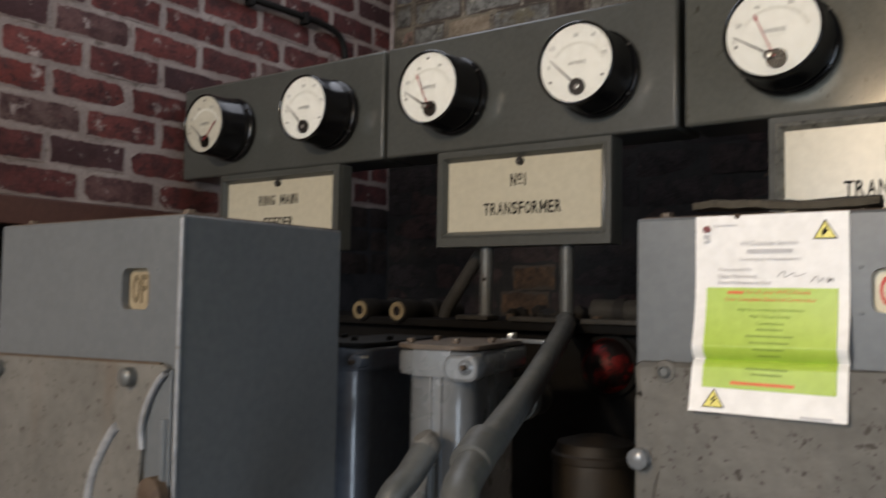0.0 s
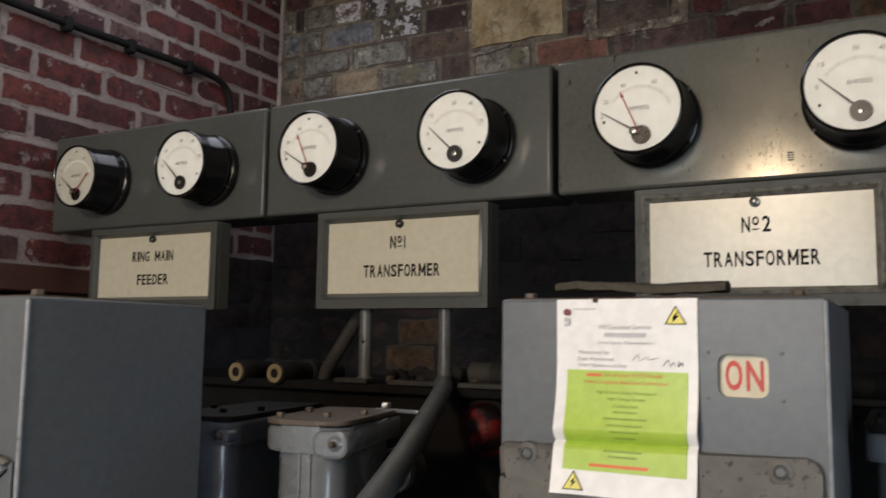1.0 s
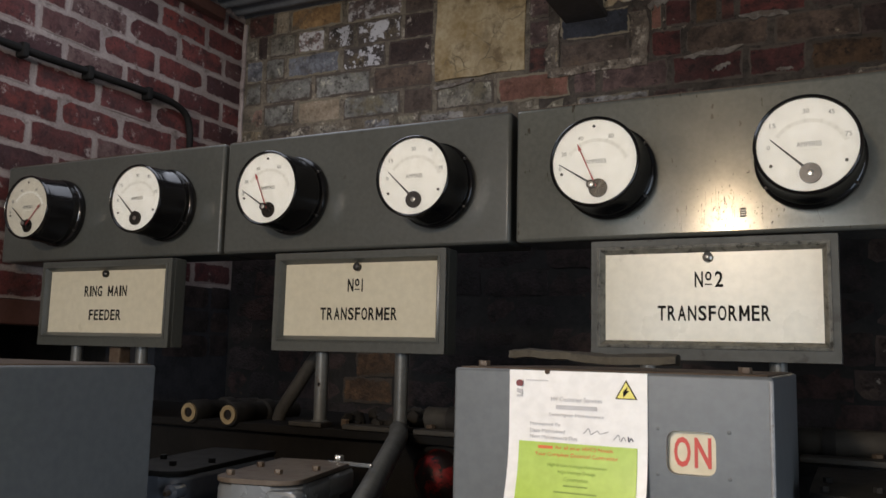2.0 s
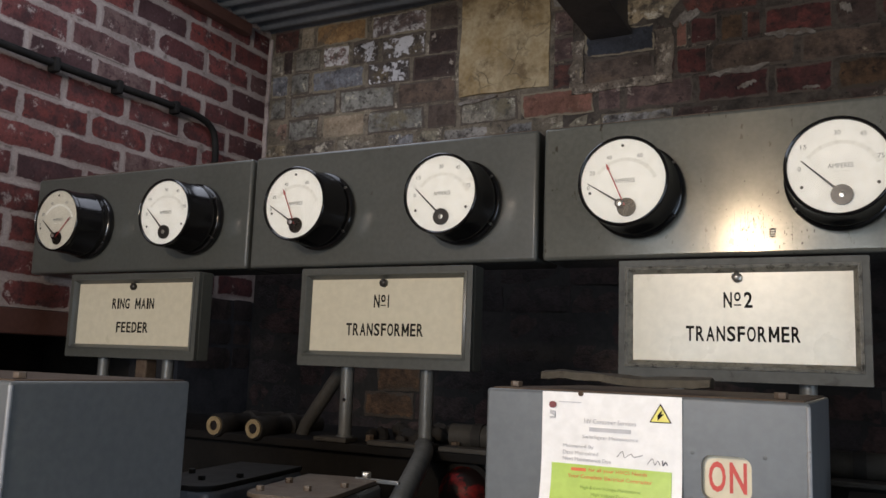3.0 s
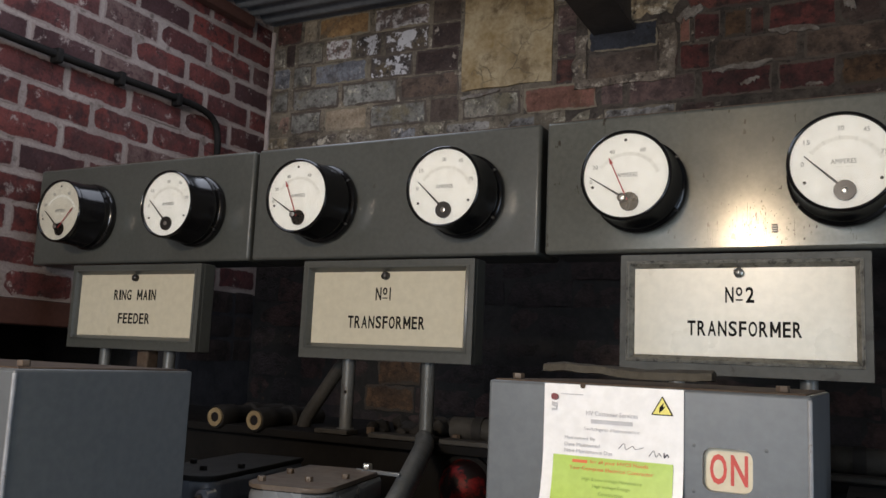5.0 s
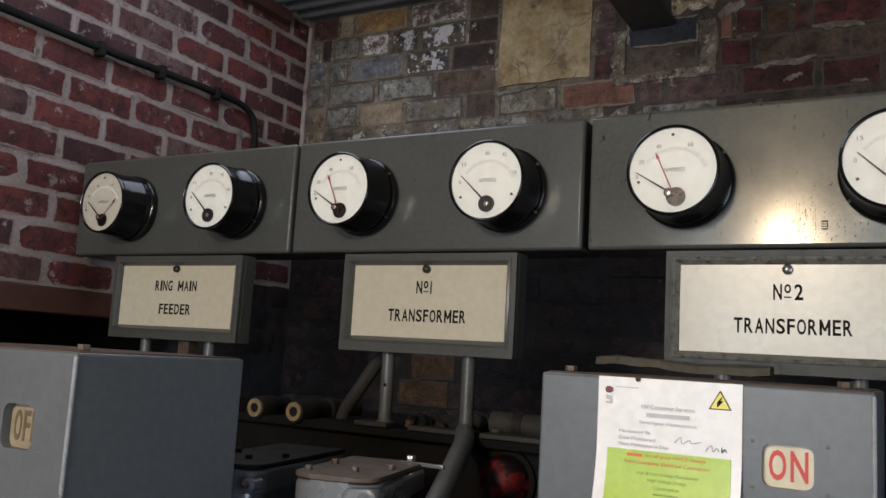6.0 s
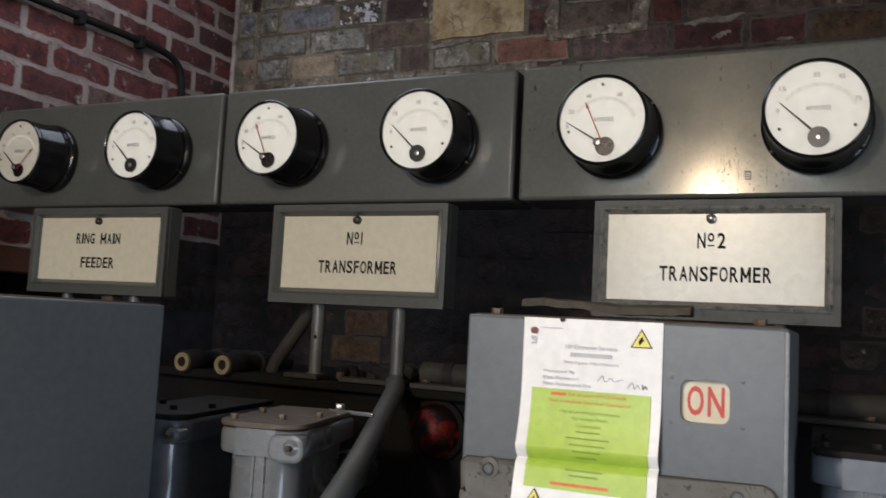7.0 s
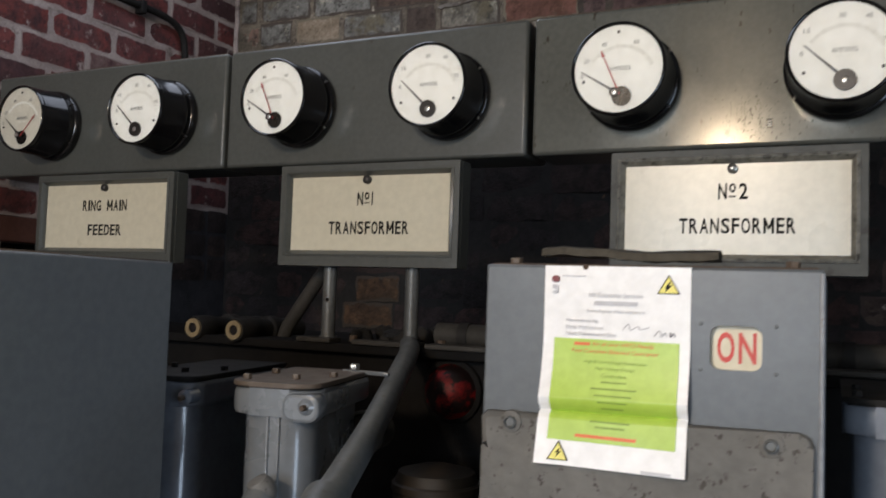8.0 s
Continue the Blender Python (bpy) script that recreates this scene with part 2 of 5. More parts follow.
PAPER = surf("white_paper", (0.89, 0.89, 0.88), (0.92, 0.92, 0.91), 0.45, coarse=6, fine=80, bump=0.03)
GREEN = surf("lime_green_print", (0.42, 0.60, 0.07), (0.46, 0.64, 0.09), 0.45, coarse=6, fine=80, bump=0.02)
ORANGE = surf("orange_print", (0.75, 0.16, 0.03), (0.80, 0.20, 0.04), 0.5, bump=0)
GREYINK = surf("grey_print", (0.55, 0.55, 0.57), (0.64, 0.64, 0.66), 0.6, bump=0)
GREENINK = surf("dark_green_print", (0.24, 0.36, 0.05), (0.29, 0.42, 0.06), 0.6, bump=0)
YELLOW = surf("warning_yellow", (0.82, 0.73, 0.13), (0.86, 0.77, 0.16), 0.45, bump=0)
MAROON = surf("maroon_print", (0.16, 0.02, 0.025), (0.20, 0.03, 0.03), 0.5, bump=0)
SIGNED = surf("pen_ink", (0.03, 0.03, 0.05), (0.05, 0.05, 0.08), 0.5, bump=0)
BISQUE = surf("cream_porcelain", (0.2, 0.15, 0.078), (0.28, 0.22, 0.125), 0.35, coarse=40, fine=90, bump=0.1, spots=(0.25, 0.17, 0.08), spot_at=(0.64, 0.72), spot_scale=60)
REDGLASS = surf("dark_red_lacquer", (0.012, 0.003, 0.003), (0.20, 0.007, 0.007), 0.5, coarse=34, fine=80, bump=0.3, spots=(0.008, 0.004, 0.004), spot_at=(0.44, 0.52), spot_scale=30, spec=0.25)
OLIVE = surf("brown_drum_paint", (0.014, 0.009, 0.004), (0.024, 0.015, 0.006), 0.6, coarse=12, fine=80, bump=0.2)
WOOD = surf("dusty_wood_batten", (0.046, 0.039, 0.027), (0.085, 0.075, 0.054), 0.8, coarse=14, fine=120, bump=0.5, stretch=(0.15, 1, 1), spots=(0.030, 0.024, 0.016), spot_at=(0.50, 0.64), spot_scale=45)
LINTEL = surf("brown_painted_timber", (0.055, 0.022, 0.016), (0.085, 0.036, 0.026), 0.6, coarse=8, fine=90, bump=0.3, stretch=(1, 0.2, 1))
SHEET = surf("corrugated_roof_steel", (0.13, 0.142, 0.156), (0.20, 0.214, 0.226), 0.5, metal=0.3, coarse=5, fine=60, bump=0.2)
STEEL = surf("dark_beam_paint", (0.034, 0.029, 0.026), (0.06, 0.05, 0.043), 0.6, coarse=8, fine=80, bump=0.3)
MORTAR = surf("pale_lime_mortar", (0.185, 0.150, 0.138), (0.32, 0.275, 0.255), 0.95, coarse=7, fine=160, bump=1.0, spots=(0.125, 0.10, 0.09), spot_at=(0.54, 0.68), spot_scale=16, spec=0.2)
PLASTER = surf("limewashed_wall", (0.34, 0.31, 0.27), (0.45, 0.42, 0.37), 0.9, coarse=3, fine=60, bump=0.4)
CONCRETE = surf("concrete_floor", (0.14, 0.135, 0.125), (0.20, 0.19, 0.175), 0.8, coarse=3, fine=60, bump=0.4)
STONE = surf("crazed_sandstone", (0.21, 0.145, 0.065), (0.36, 0.295, 0.185), 0.9, coarse=9, fine=60, bump=1.0, spots=(0.13, 0.092, 0.05), spot_at=(0.46, 0.64), spot_scale=9, spec=0.2, cracks=(0.12, 0.095, 0.06), streak=(0.16, 0.13, 0.085))
BRICK = brick_mat("dark_red_brick", [(0.135, 0.038, 0.034), (0.092, 0.031, 0.031), (0.158, 0.046, 0.041), (0.062, 0.031, 0.033), (0.125, 0.039, 0.037), (0.15, 0.038, 0.032), (0.120, 0.078, 0.072), (0.12, 0.035, 0.032), (0.105, 0.056, 0.053)],
                  (0.36, 0.30, 0.28), (0.570, 0.690), (0.048, 0.023, 0.024), bump=0.5, blotch=(0.09, 0.038, 0.037), mortar=(0.225, 0.182, 0.168), reach=0.0056)
OLDBRICK = brick_mat("weathered_old_brick", [(0.25, 0.225, 0.165), (0.21, 0.205, 0.20), (0.30, 0.24, 0.155), (0.23, 0.205, 0.165), (0.18, 0.18, 0.19), (0.23, 0.15, 0.115), (0.25, 0.235, 0.215), (0.18, 0.13, 0.10), (0.20, 0.19, 0.135), (0.12, 0.10, 0.085)],
                     (0.46, 0.42, 0.34), (0.565, 0.65), (0.036, 0.030, 0.026), bump=1.0, blotch=(0.13, 0.112, 0.085), mortar=(0.135, 0.115, 0.085), reach=0.0085, half=(0.107, 0.0415))
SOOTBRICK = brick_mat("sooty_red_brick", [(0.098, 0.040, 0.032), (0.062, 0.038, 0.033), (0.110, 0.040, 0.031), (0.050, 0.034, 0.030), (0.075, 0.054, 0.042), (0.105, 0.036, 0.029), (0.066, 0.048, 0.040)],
                      (0.31, 0.265, 0.225), (0.60, 0.67), (0.026, 0.018, 0.016), bump=1.0, blotch=(0.045, 0.028, 0.024), mortar=(0.055, 0.040, 0.034), reach=0.0085, half=(0.107, 0.0415))
MORTAR_OLD = brick_mat("sooty_lime_mortar", [(0.165, 0.140, 0.105)], (0.34, 0.30, 0.24), (0.57, 0.68), (0.060, 0.050, 0.040), bump=1.0, blotch=(0.12, 0.10, 0.074))
MORTAR_DARK = brick_mat("dark_old_mortar", [(0.070, 0.058, 0.047)], (0.30, 0.26, 0.21), (0.60, 0.70), (0.030, 0.025, 0.021), bump=1.0, blotch=(0.056, 0.045, 0.037))
MORTAR_PATCH = brick_mat("smeared_mortar", [(0.155, 0.128, 0.10)], (0.30, 0.26, 0.21), (0.54, 0.64), (0.045, 0.035, 0.028), bump=1.0, blotch=(0.085, 0.065, 0.05))
AMBER = brick_mat("dim_orange_brick", [(0.125, 0.075, 0.040), (0.095, 0.055, 0.030)], (0.16, 0.12, 0.08), (0.62, 0.74), (0.03, 0.02, 0.014), bump=1.0, blotch=(0.05, 0.034, 0.022), mortar=(0.05, 0.04, 0.03), reach=0.012, half=(0.107, 0.0415))
# near-black bricks with the shade behind the panels in their colour
SHADE_BRICK = brick_mat("shade_dark_brick", [(0.034, 0.026, 0.025), (0.046, 0.032, 0.029), (0.028, 0.023, 0.023), (0.052, 0.030, 0.026)], (0.08, 0.063, 0.050), (0.60, 0.76), (0.014, 0.012, 0.011), bump=1.0)
WHITED = brick_mat("whitewashed_brick", [(0.18, 0.10, 0.09), (0.15, 0.11, 0.10)], (0.46, 0.44, 0.43), (0.45, 0.56), (0.06, 0.05, 0.05), bump=1.0, blotch=(0.10, 0.085, 0.065), mortar=(0.17, 0.145, 0.105), reach=0.0065, half=(0.107, 0.0415))
BLUEBRICK = brick_mat("blue_engineering_brick", [(0.030, 0.033, 0.042), (0.026, 0.028, 0.035)], (0.20, 0.195, 0.19), (0.66, 0.74), (0.018, 0.019, 0.023), bump=0.6, blotch=(0.022, 0.023, 0.028), mortar=(0.17, 0.145, 0.105), reach=0.0065, half=(0.107, 0.0415))
BUFF = brick_mat("ochre_brick", [(0.27, 0.165, 0.075), (0.29, 0.20, 0.12)], (0.38, 0.32, 0.22), (0.62, 0.74), (0.13, 0.075, 0.035), bump=1.0, blotch=(0.10, 0.085, 0.065), mortar=(0.17, 0.145, 0.105), reach=0.0065, half=(0.107, 0.0415))
PALE = brick_mat("pale_buff_brick", [(0.27, 0.225, 0.165), (0.25, 0.205, 0.15)], (0.40, 0.35, 0.27), (0.62, 0.74), (0.16, 0.12, 0.08), bump=1.0, blotch=(0.10, 0.085, 0.065), mortar=(0.17, 0.145, 0.105), reach=0.0065, half=(0.107, 0.0415))
SLATE = brick_mat("grey_blue_brick", [(0.165, 0.170, 0.190)], (0.33, 0.32, 0.31), (0.56, 0.68), (0.06, 0.06, 0.065), bump=1.0, blotch=(0.11, 0.10, 0.09), mortar=(0.17, 0.145, 0.105), reach=0.0075, half=(0.107, 0.0415))
REST = dict(bump=1.0, mortar=(0.075, 0.060, 0.049), reach=0.0075, half=(0.107, 0.0415))
GREYED = brick_mat("grey_green_brick", [(0.20, 0.195, 0.175), (0.165, 0.160, 0.145), (0.21, 0.19, 0.155)], (0.36, 0.34, 0.27), (0.58, 0.68), (0.050, 0.046, 0.038), blotch=(0.125, 0.108, 0.072), **REST)
BROWNED = brick_mat("umber_brick", [(0.100, 0.070, 0.053), (0.085, 0.063, 0.051)], (0.30, 0.25, 0.18), (0.62, 0.72), (0.040, 0.030, 0.024), blotch=(0.085, 0.060, 0.042), **REST)
PLUM = brick_mat("plum_brick", [(0.120, 0.080, 0.073), (0.095, 0.061, 0.055)], (0.30, 0.26, 0.22), (0.57, 0.68), (0.045, 0.030, 0.028), blotch=(0.10, 0.070, 0.060), **REST)
MAROON_BRICK = brick_mat("maroon_brick", [(0.100, 0.030, 0.026), (0.075, 0.027, 0.025), (0.085, 0.026, 0.022)], (0.26, 0.21, 0.18), (0.64, 0.72), (0.026, 0.015, 0.014), blotch=(0.045, 0.022, 0.020), **REST)
BLOTTED = brick_mat("whitewash_blotted_brick", [(0.075, 0.062, 0.055), (0.10, 0.080, 0.062)], (0.46, 0.45, 0.46), (0.515, 0.56), (0.030, 0.026, 0.024), blotch=(0.12, 0.092, 0.055), **REST)
SMEAR = surf("pale_mortar_smear", (0.085, 0.070, 0.058), (0.21, 0.19, 0.168), 0.95, coarse=30, fine=160, bump=1.0, spots=(0.10, 0.08, 0.065), spot_at=(0.52, 0.64), spot_scale=40, spec=0.2)
# joint colour darkened to carry the pier's shade
SHADEJOINT = surf("shade_dark_joint", (0.020, 0.020, 0.022), (0.036, 0.036, 0.040), 0.95, coarse=14, fine=120, bump=0.8, spec=0.15)
PINK = brick_mat("salmon_brick", [(0.20, 0.095, 0.072), (0.19, 0.09, 0.068)], (0.34, 0.28, 0.2), (0.64, 0.74), (0.12, 0.06, 0.04), bump=1.0, blotch=(0.10, 0.085, 0.065), mortar=(0.17, 0.145, 0.105), reach=0.0065, half=(0.107, 0.0415))

GLASS = bpy.data.materials.new("meter_glass")
GLASS.use_nodes = True
gn = GLASS.node_tree
gn.nodes.remove(gn.nodes["Principled BSDF"])
clear, gloss = gn.nodes.new("ShaderNodeBsdfTransparent"), node(gn, "ShaderNodeBsdfGlossy", Roughness=0.04)
clear.inputs["Color"].default_value = (0.97, 0.98, 0.97, 1)
gmix = gn.nodes.new("ShaderNodeMixShader")
gn.links.new(node(gn, "ShaderNodeFresnel", IOR=1.45).outputs["Fac"], gmix.inputs["Fac"])
gn.links.new(clear.outputs["BSDF"], gmix.inputs[1])
gn.links.new(gloss.outputs["BSDF"], gmix.inputs[2])
gn.links.new(gmix.outputs["Shader"], gn.nodes["Material Output"].inputs["Surface"])

# ---------------------------------------------------------------- mesh tools


def mark_flat(bm, across=False):
    """Notes the plane faces, which keep their own normal beside rounded edges."""
    layer = bm.faces.layers.int.get("flat") or bm.faces.layers.int.new("flat")
    bm.normal_update()
    for f in bm.faces:
        n = f.normal
        if abs(n.y) > 0.99999 or (not across and max(abs(n.x), abs(n.z)) > 0.99999):
            f[layer] = 1
    return bm


def to_mesh(name, bm, material, sharp=38):
    bmesh.ops.recalc_face_normals(bm, faces=bm.faces[:])
    layer = bm.faces.layers.int.get("flat")
    plane = [bool(layer and f[layer]) for f in bm.faces]
    for f in bm.faces:
        f.smooth = True
    me = bpy.data.meshes.new(name)
    bm.to_mesh(me)
    bm.free()
    me.set_sharp_from_angle(angle=radians(sharp))
    if any(plane):
        me.polygons.foreach_set("use_smooth", [not v for v in plane])
    me.materials.append(material)
    return me


def part(name, bm, material, parent=None, label=""):
    ob = new(name, to_mesh(name, bm, material))
    ob.parent = parent
    return tagged(ob, label)


def thing(name, loc, label, category, group="", kind=""):
    ob = new(name)
    ob.location = loc
    ob.empty_display_size = 0.05
    return tagged(ob, label, category, group, kind)


def box(x0, x1, y0, y1, z0, z1, bev=0.0, seg=2, bm=None):
    bm = bm or bmesh.new()
    vs = [bm.verts.new((x, y, z)) for x in (x0, x1) for y in (y0, y1) for z in (z0, z1)]
    fs = [bm.faces.new([vs[i] for i in q]) for q in ((0, 1, 3, 2), (4, 6, 7, 5), (0, 4, 5, 1), (2, 3, 7, 6), (0, 2, 6, 4), (1, 5, 7, 3))]
    if bev:
        es = list({e for f in fs for e in f.edges})
        bmesh.ops.bevel(bm, geom=es, offset=bev, segments=seg, affect="EDGES", profile=0.5)
        mark_flat(bm)
    return bm


def lathe(profile, seg=40, axis="y", centre=(0, 0, 0), bm=None):
    """Turns (radius, height) pairs round the y or z axis; y heights run towards -y."""
    bm = bm or bmesh.new()
    rings = []
    for r, h in profile:
        ring = []
        for i in range(seg):
            a = math.tau * i / seg
            c, s = r * math.cos(a), r * math.sin(a)
            p = (c, -h, s) if axis == "y" else (c, s, h)
            ring.append(bm.verts.new(Vector(p) + Vector(centre)))
        rings.append(ring)
    for a, b in zip(rings, rings[1:]):
        for i in range(seg):
            j = (i + 1) % seg
            bm.faces.new((a[i], a[j], b[j], b[i]))
    bm.faces.new(rings[0])
    bm.faces.new(rings[-1])
    return bm


def smooth_path(pts, n=6):
    """Points on a smooth curve through pts."""
    ps = [Vector(p) for p in pts]
    ps = [2 * ps[0] - ps[1]] + ps + [2 * ps[-1] - ps[-2]]
    out = []
    for a, b, c, d in zip(ps, ps[1:], ps[2:], ps[3:]):
        for k in range(n):
            t = k / n
            out.append(0.5 * (2 * b + (c - a) * t + (2 * a - 5 * b + 4 * c - d) * t * t + (3 * b - a - 3 * c + d) * t ** 3))
    return out + [ps[-2]]


def tube(pts, r, seg=16, bm=None):
    bm = bm or bmesh.new()
    ps = [Vector(p) for p in pts]
    up, rings = None, []
    for i, p in enumerate(ps):
        d = (ps[min(i + 1, len(ps) - 1)] - ps[max(i - 1, 0)]).normalized()
        if up is None:
            up = d.orthogonal().normalized()
        up = (up - d * up.dot(d)).normalized()
        side = d.cross(up)
        rings.append([bm.verts.new(p + r * (math.cos(math.tau * k / seg) * up + math.sin(math.tau * k / seg) * side)) for k in range(seg)])
    for a, b in zip(rings, rings[1:]):
        for k in range(seg):
            j = (k + 1) % seg
            bm.faces.new((a[k], a[j], b[j], b[k]))
    bm.faces.new(rings[0])
    bm.faces.new(rings[-1])
    return bm


def prism(outline, lo, hi, plane="xz", bev=0.0, bm=None):
    """Extrudes an outline: (x, z) along y, (x, y) along z, or (y, z) along x."""
    bm = bm or bmesh.new()

    def at(p, h):
        return {"xz": (p[0], h, p[1]), "xy": (p[0], p[1], h), "yz": (h, p[0], p[1])}[plane]
    a, b = [bm.verts.new(at(p, lo)) for p in outline], [bm.verts.new(at(p, hi)) for p in outline]
    fa, fb = bm.faces.new(a), bm.faces.new(b)
    for i in range(len(a)):
        j = (i + 1) % len(a)
        bm.faces.new((a[i], a[j], b[j], b[i]))
    if bev:
        bmesh.ops.bevel(bm, geom=list(fa.edges) + list(fb.edges), offset=bev, segments=2, affect="EDGES", profile=0.5)
        mark_flat(bm, plane == "xz")
    return bm


def rrect(x0, x1, z0, z1, r, n=5):
    out = []
    for cx, cz, a0 in ((x1 - r, z1 - r, 0), (x0 + r, z1 - r, 90), (x0 + r, z0 + r, 180), (x1 - r, z0 + r, 270)):
        for k in range(n):
            a = radians(a0 + 90 * k / (n - 1))
            out.append((cx + r * math.cos(a), cz + r * math.sin(a)))
    return out


def ring(outer, inner, y0, y1, bm=None, bev=0.0):
    """A flat ring between two outlines of as many points, from y0 to y1."""
    bm = bm or bmesh.new()
    loops = [[bm.verts.new((p[0], y, p[1])) for p in o] for o, y in ((outer, y0), (inner, y0), (inner, y1), (outer, y1))]
    n = len(outer)
    for a, b in zip(loops, loops[1:] + loops[:1]):
        for i in range(n):
            j = (i + 1) % n
            bm.faces.new((a[i], a[j], b[j], b[i]))
    return bm


def rect_ring(x0, x1, z0, z1, t, y0, y1, tb=None):
    tb = tb or t
    return ring(rrect(x0, x1, z0, z1, 0.002, 3), rrect(x0 + t, x1 - t, z0 + tb, z1 - t, 0.001, 3), y0, y1)


def disc(r, y0, y1, cx=0.0, cz=0.0, seg=24, bm=None):
    return lathe([(r, -y0), (r, -y1)], seg, "y", (cx, 0, cz), bm)


def stroke(a, b, wa, wb, y0, y1, bm=None):
    """A tapered bar from a to b, both (x, z)."""
    d = Vector((b[0] - a[0], b[1] - a[1])).normalized()
    nx, nz = -d.y, d.x
    return prism([(a[0] + nx * wa, a[1] + nz * wa), (b[0] + nx * wb, b[1] + nz * wb), (b[0] - nx * wb, b[1] - nz * wb), (a[0] - nx * wa, a[1] - nz * wa)], y0, y1, bm=bm)


def lettering(name, words, cx, cz, width, height, y, material, parent, label="", depth=0.0006):
    """Words of the built-in font, upright and facing -y, fitted into a width and height."""
    cu = bpy.data.curves.new(name, "FONT")
    cu.body = words
    cu.extrude = 0.5
    cu.resolution_u = 3
    tmp = new("lettering", cu)
    me = bpy.data.meshes.new_from_object(tmp.evaluated_get(bpy.context.evaluated_depsgraph_get()))
    bpy.data.objects.remove(tmp)
    bpy.data.curves.remove(cu)
    co = np.empty(len(me.vertices) * 3)
    me.vertices.foreach_get("co", co)
    co = co.reshape(-1, 3)
    lo, hi = co.min(0), co.max(0)
    out = np.empty_like(co)
    out[:, 0] = cx + ((co[:, 0] - lo[0]) / (hi[0] - lo[0]) - 0.5) * width
    out[:, 2] = cz + ((co[:, 1] - lo[1]) / (hi[1] - lo[1]) - 0.5) * height
    out[:, 1] = y - (co[:, 2] - lo[2]) / (hi[2] - lo[2]) * depth
    me.vertices.foreach_set("co", out.ravel())
    me.materials.clear()
    me.materials.append(material)
    me.name = name
    ob = new(name, me)
    ob.parent = parent
    return tagged(ob, label)


GLYPHS = {}


def glyph(ch, offset):
    """The points and faces of one letter of the built-in font."""
    if (ch, offset) not in GLYPHS:
        cu = bpy.data.curves.new("glyph", "FONT")
        cu.body, cu.extrude, cu.resolution_u, cu.offset = ch, 0.5, 3, offset
        tmp = new("glyph", cu)
        me = bpy.data.meshes.new_from_object(tmp.evaluated_get(bpy.context.evaluated_depsgraph_get()))
        bpy.data.objects.remove(tmp)
        bpy.data.curves.remove(cu)
        co = np.empty(len(me.vertices) * 3)
        me.vertices.foreach_get("co", co)
        GLYPHS[ch, offset] = (co.reshape(-1, 3), [tuple(p.vertices) for p in me.polygons])
        bpy.data.meshes.remove(me)
    return GLYPHS[ch, offset]


ADVANCE = {"I": 0.34, "1": 0.4, " ": 0.30, "M": 1.05, "E": 0.78, "F": 0.76, "R": 0.88}


def engraved(words, cx, cz, width, height, y, material, parent, weight=0.075, depth=0.0006):
    """Condensed engraved capitals, each letter a part of its own, fitted into a width and height."""
    space = 0.20
    total = sum(ADVANCE.get(c, 0.88) for c in words) + space * (len(words) - 1)
    unit, x, t = width / total, cx - width / 2, weight * height
    for ch in words:
        w = ADVANCE.get(ch, 0.88) * unit
        if ch != " ":
            if ch == "M":
                bm = stroke((x + t, cz - height / 2), (x + t, cz + height / 2), t, t, y, y - depth)
                stroke((x + w - t, cz - height / 2), (x + w - t, cz + height / 2), t, t, y, y - depth, bm)
                stroke((x + t, cz + height / 2 - t), (x + w / 2, cz - height * 0.22), t, t * 0.8, y, y - depth * 1.02, bm)
                stroke((x + w - t, cz + height / 2 - t), (x + w / 2, cz - height * 0.22), t, t * 0.8, y, y - depth * 1.04, bm)
                part("letter", bm, material, parent)
            else:
                co, faces = glyph(ch, 0.02)
                lo, hi = co.min(0), co.max(0)
                pts = [(x + (p[0] - lo[0]) / (hi[0] - lo[0]) * w, y - (p[2] - lo[2]) / (hi[2] - lo[2]) * depth, cz + ((p[1] - lo[1]) / (hi[1] - lo[1]) - 0.5) * height) for p in co]
                me = bpy.data.meshes.new("letter")
                me.from_pydata(pts, [], faces)
                me.materials.append(material)
                new("letter", me).parent = parent
        x += w + space * unit


def hexagon(r, z0, z1, cx=0.0, cy=0.0):
    return prism([(cx + r * math.cos(radians(60 * k + 12)), cy + r * math.sin(radians(60 * k + 12))) for k in range(6)], z0, z1, "xy", 0.0008)


# ---------------------------------------------------------------- the room
LX, BY, ROOF = -2.167, 2.781, 3.02
RX, FY = 2.6, -2.6


def structure(name, bm, material, label, category):
    return tagged(part(name, bm, material), label, category, kind="structure")


structure("floor", box(LX - 0.9, RX + 0.3, FY - 0.3, BY + 0.3, -0.15, 0.0), CONCRETE, "bare grey concrete floor of the switch room", "floor")
# left wall with a dark opening under a timber lintel
HY0, HY1, HZ = 1.06, 2.42, 1.792
wl = box(LX - 0.23, LX - 0.0038, FY, HY0, 0, ROOF + 0.2)
box(LX - 0.23, LX - 0.0038, HY1, BY + 0.23, 1.957, ROOF + 0.2, bm=wl)
box(LX - 0.23, LX - 0.0038, HY0, HY1, HZ + 0.0715, ROOF + 0.2, bm=wl)
box(LX - 0.23, LX - 0.0038, HY0, HY1, 0, 1.1, bm=wl)
wall_left = structure("wall_west", wl, MORTAR, "dark red brick wall with pale smeared mortar", "wall")
# pier base coloured near-black for the shade under the panels
structure("wall_west_foot", box(LX - 0.23, LX - 0.0038, HY1 + 0.0005, BY + 0.0012, 0, 1.9565), SHADEJOINT, "brick pier beside the recess, coloured dark for shade", "wall")
# recess lined near-black, so its darkness is in the colour
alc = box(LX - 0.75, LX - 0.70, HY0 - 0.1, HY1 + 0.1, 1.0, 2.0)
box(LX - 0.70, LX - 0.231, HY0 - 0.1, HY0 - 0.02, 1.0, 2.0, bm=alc)
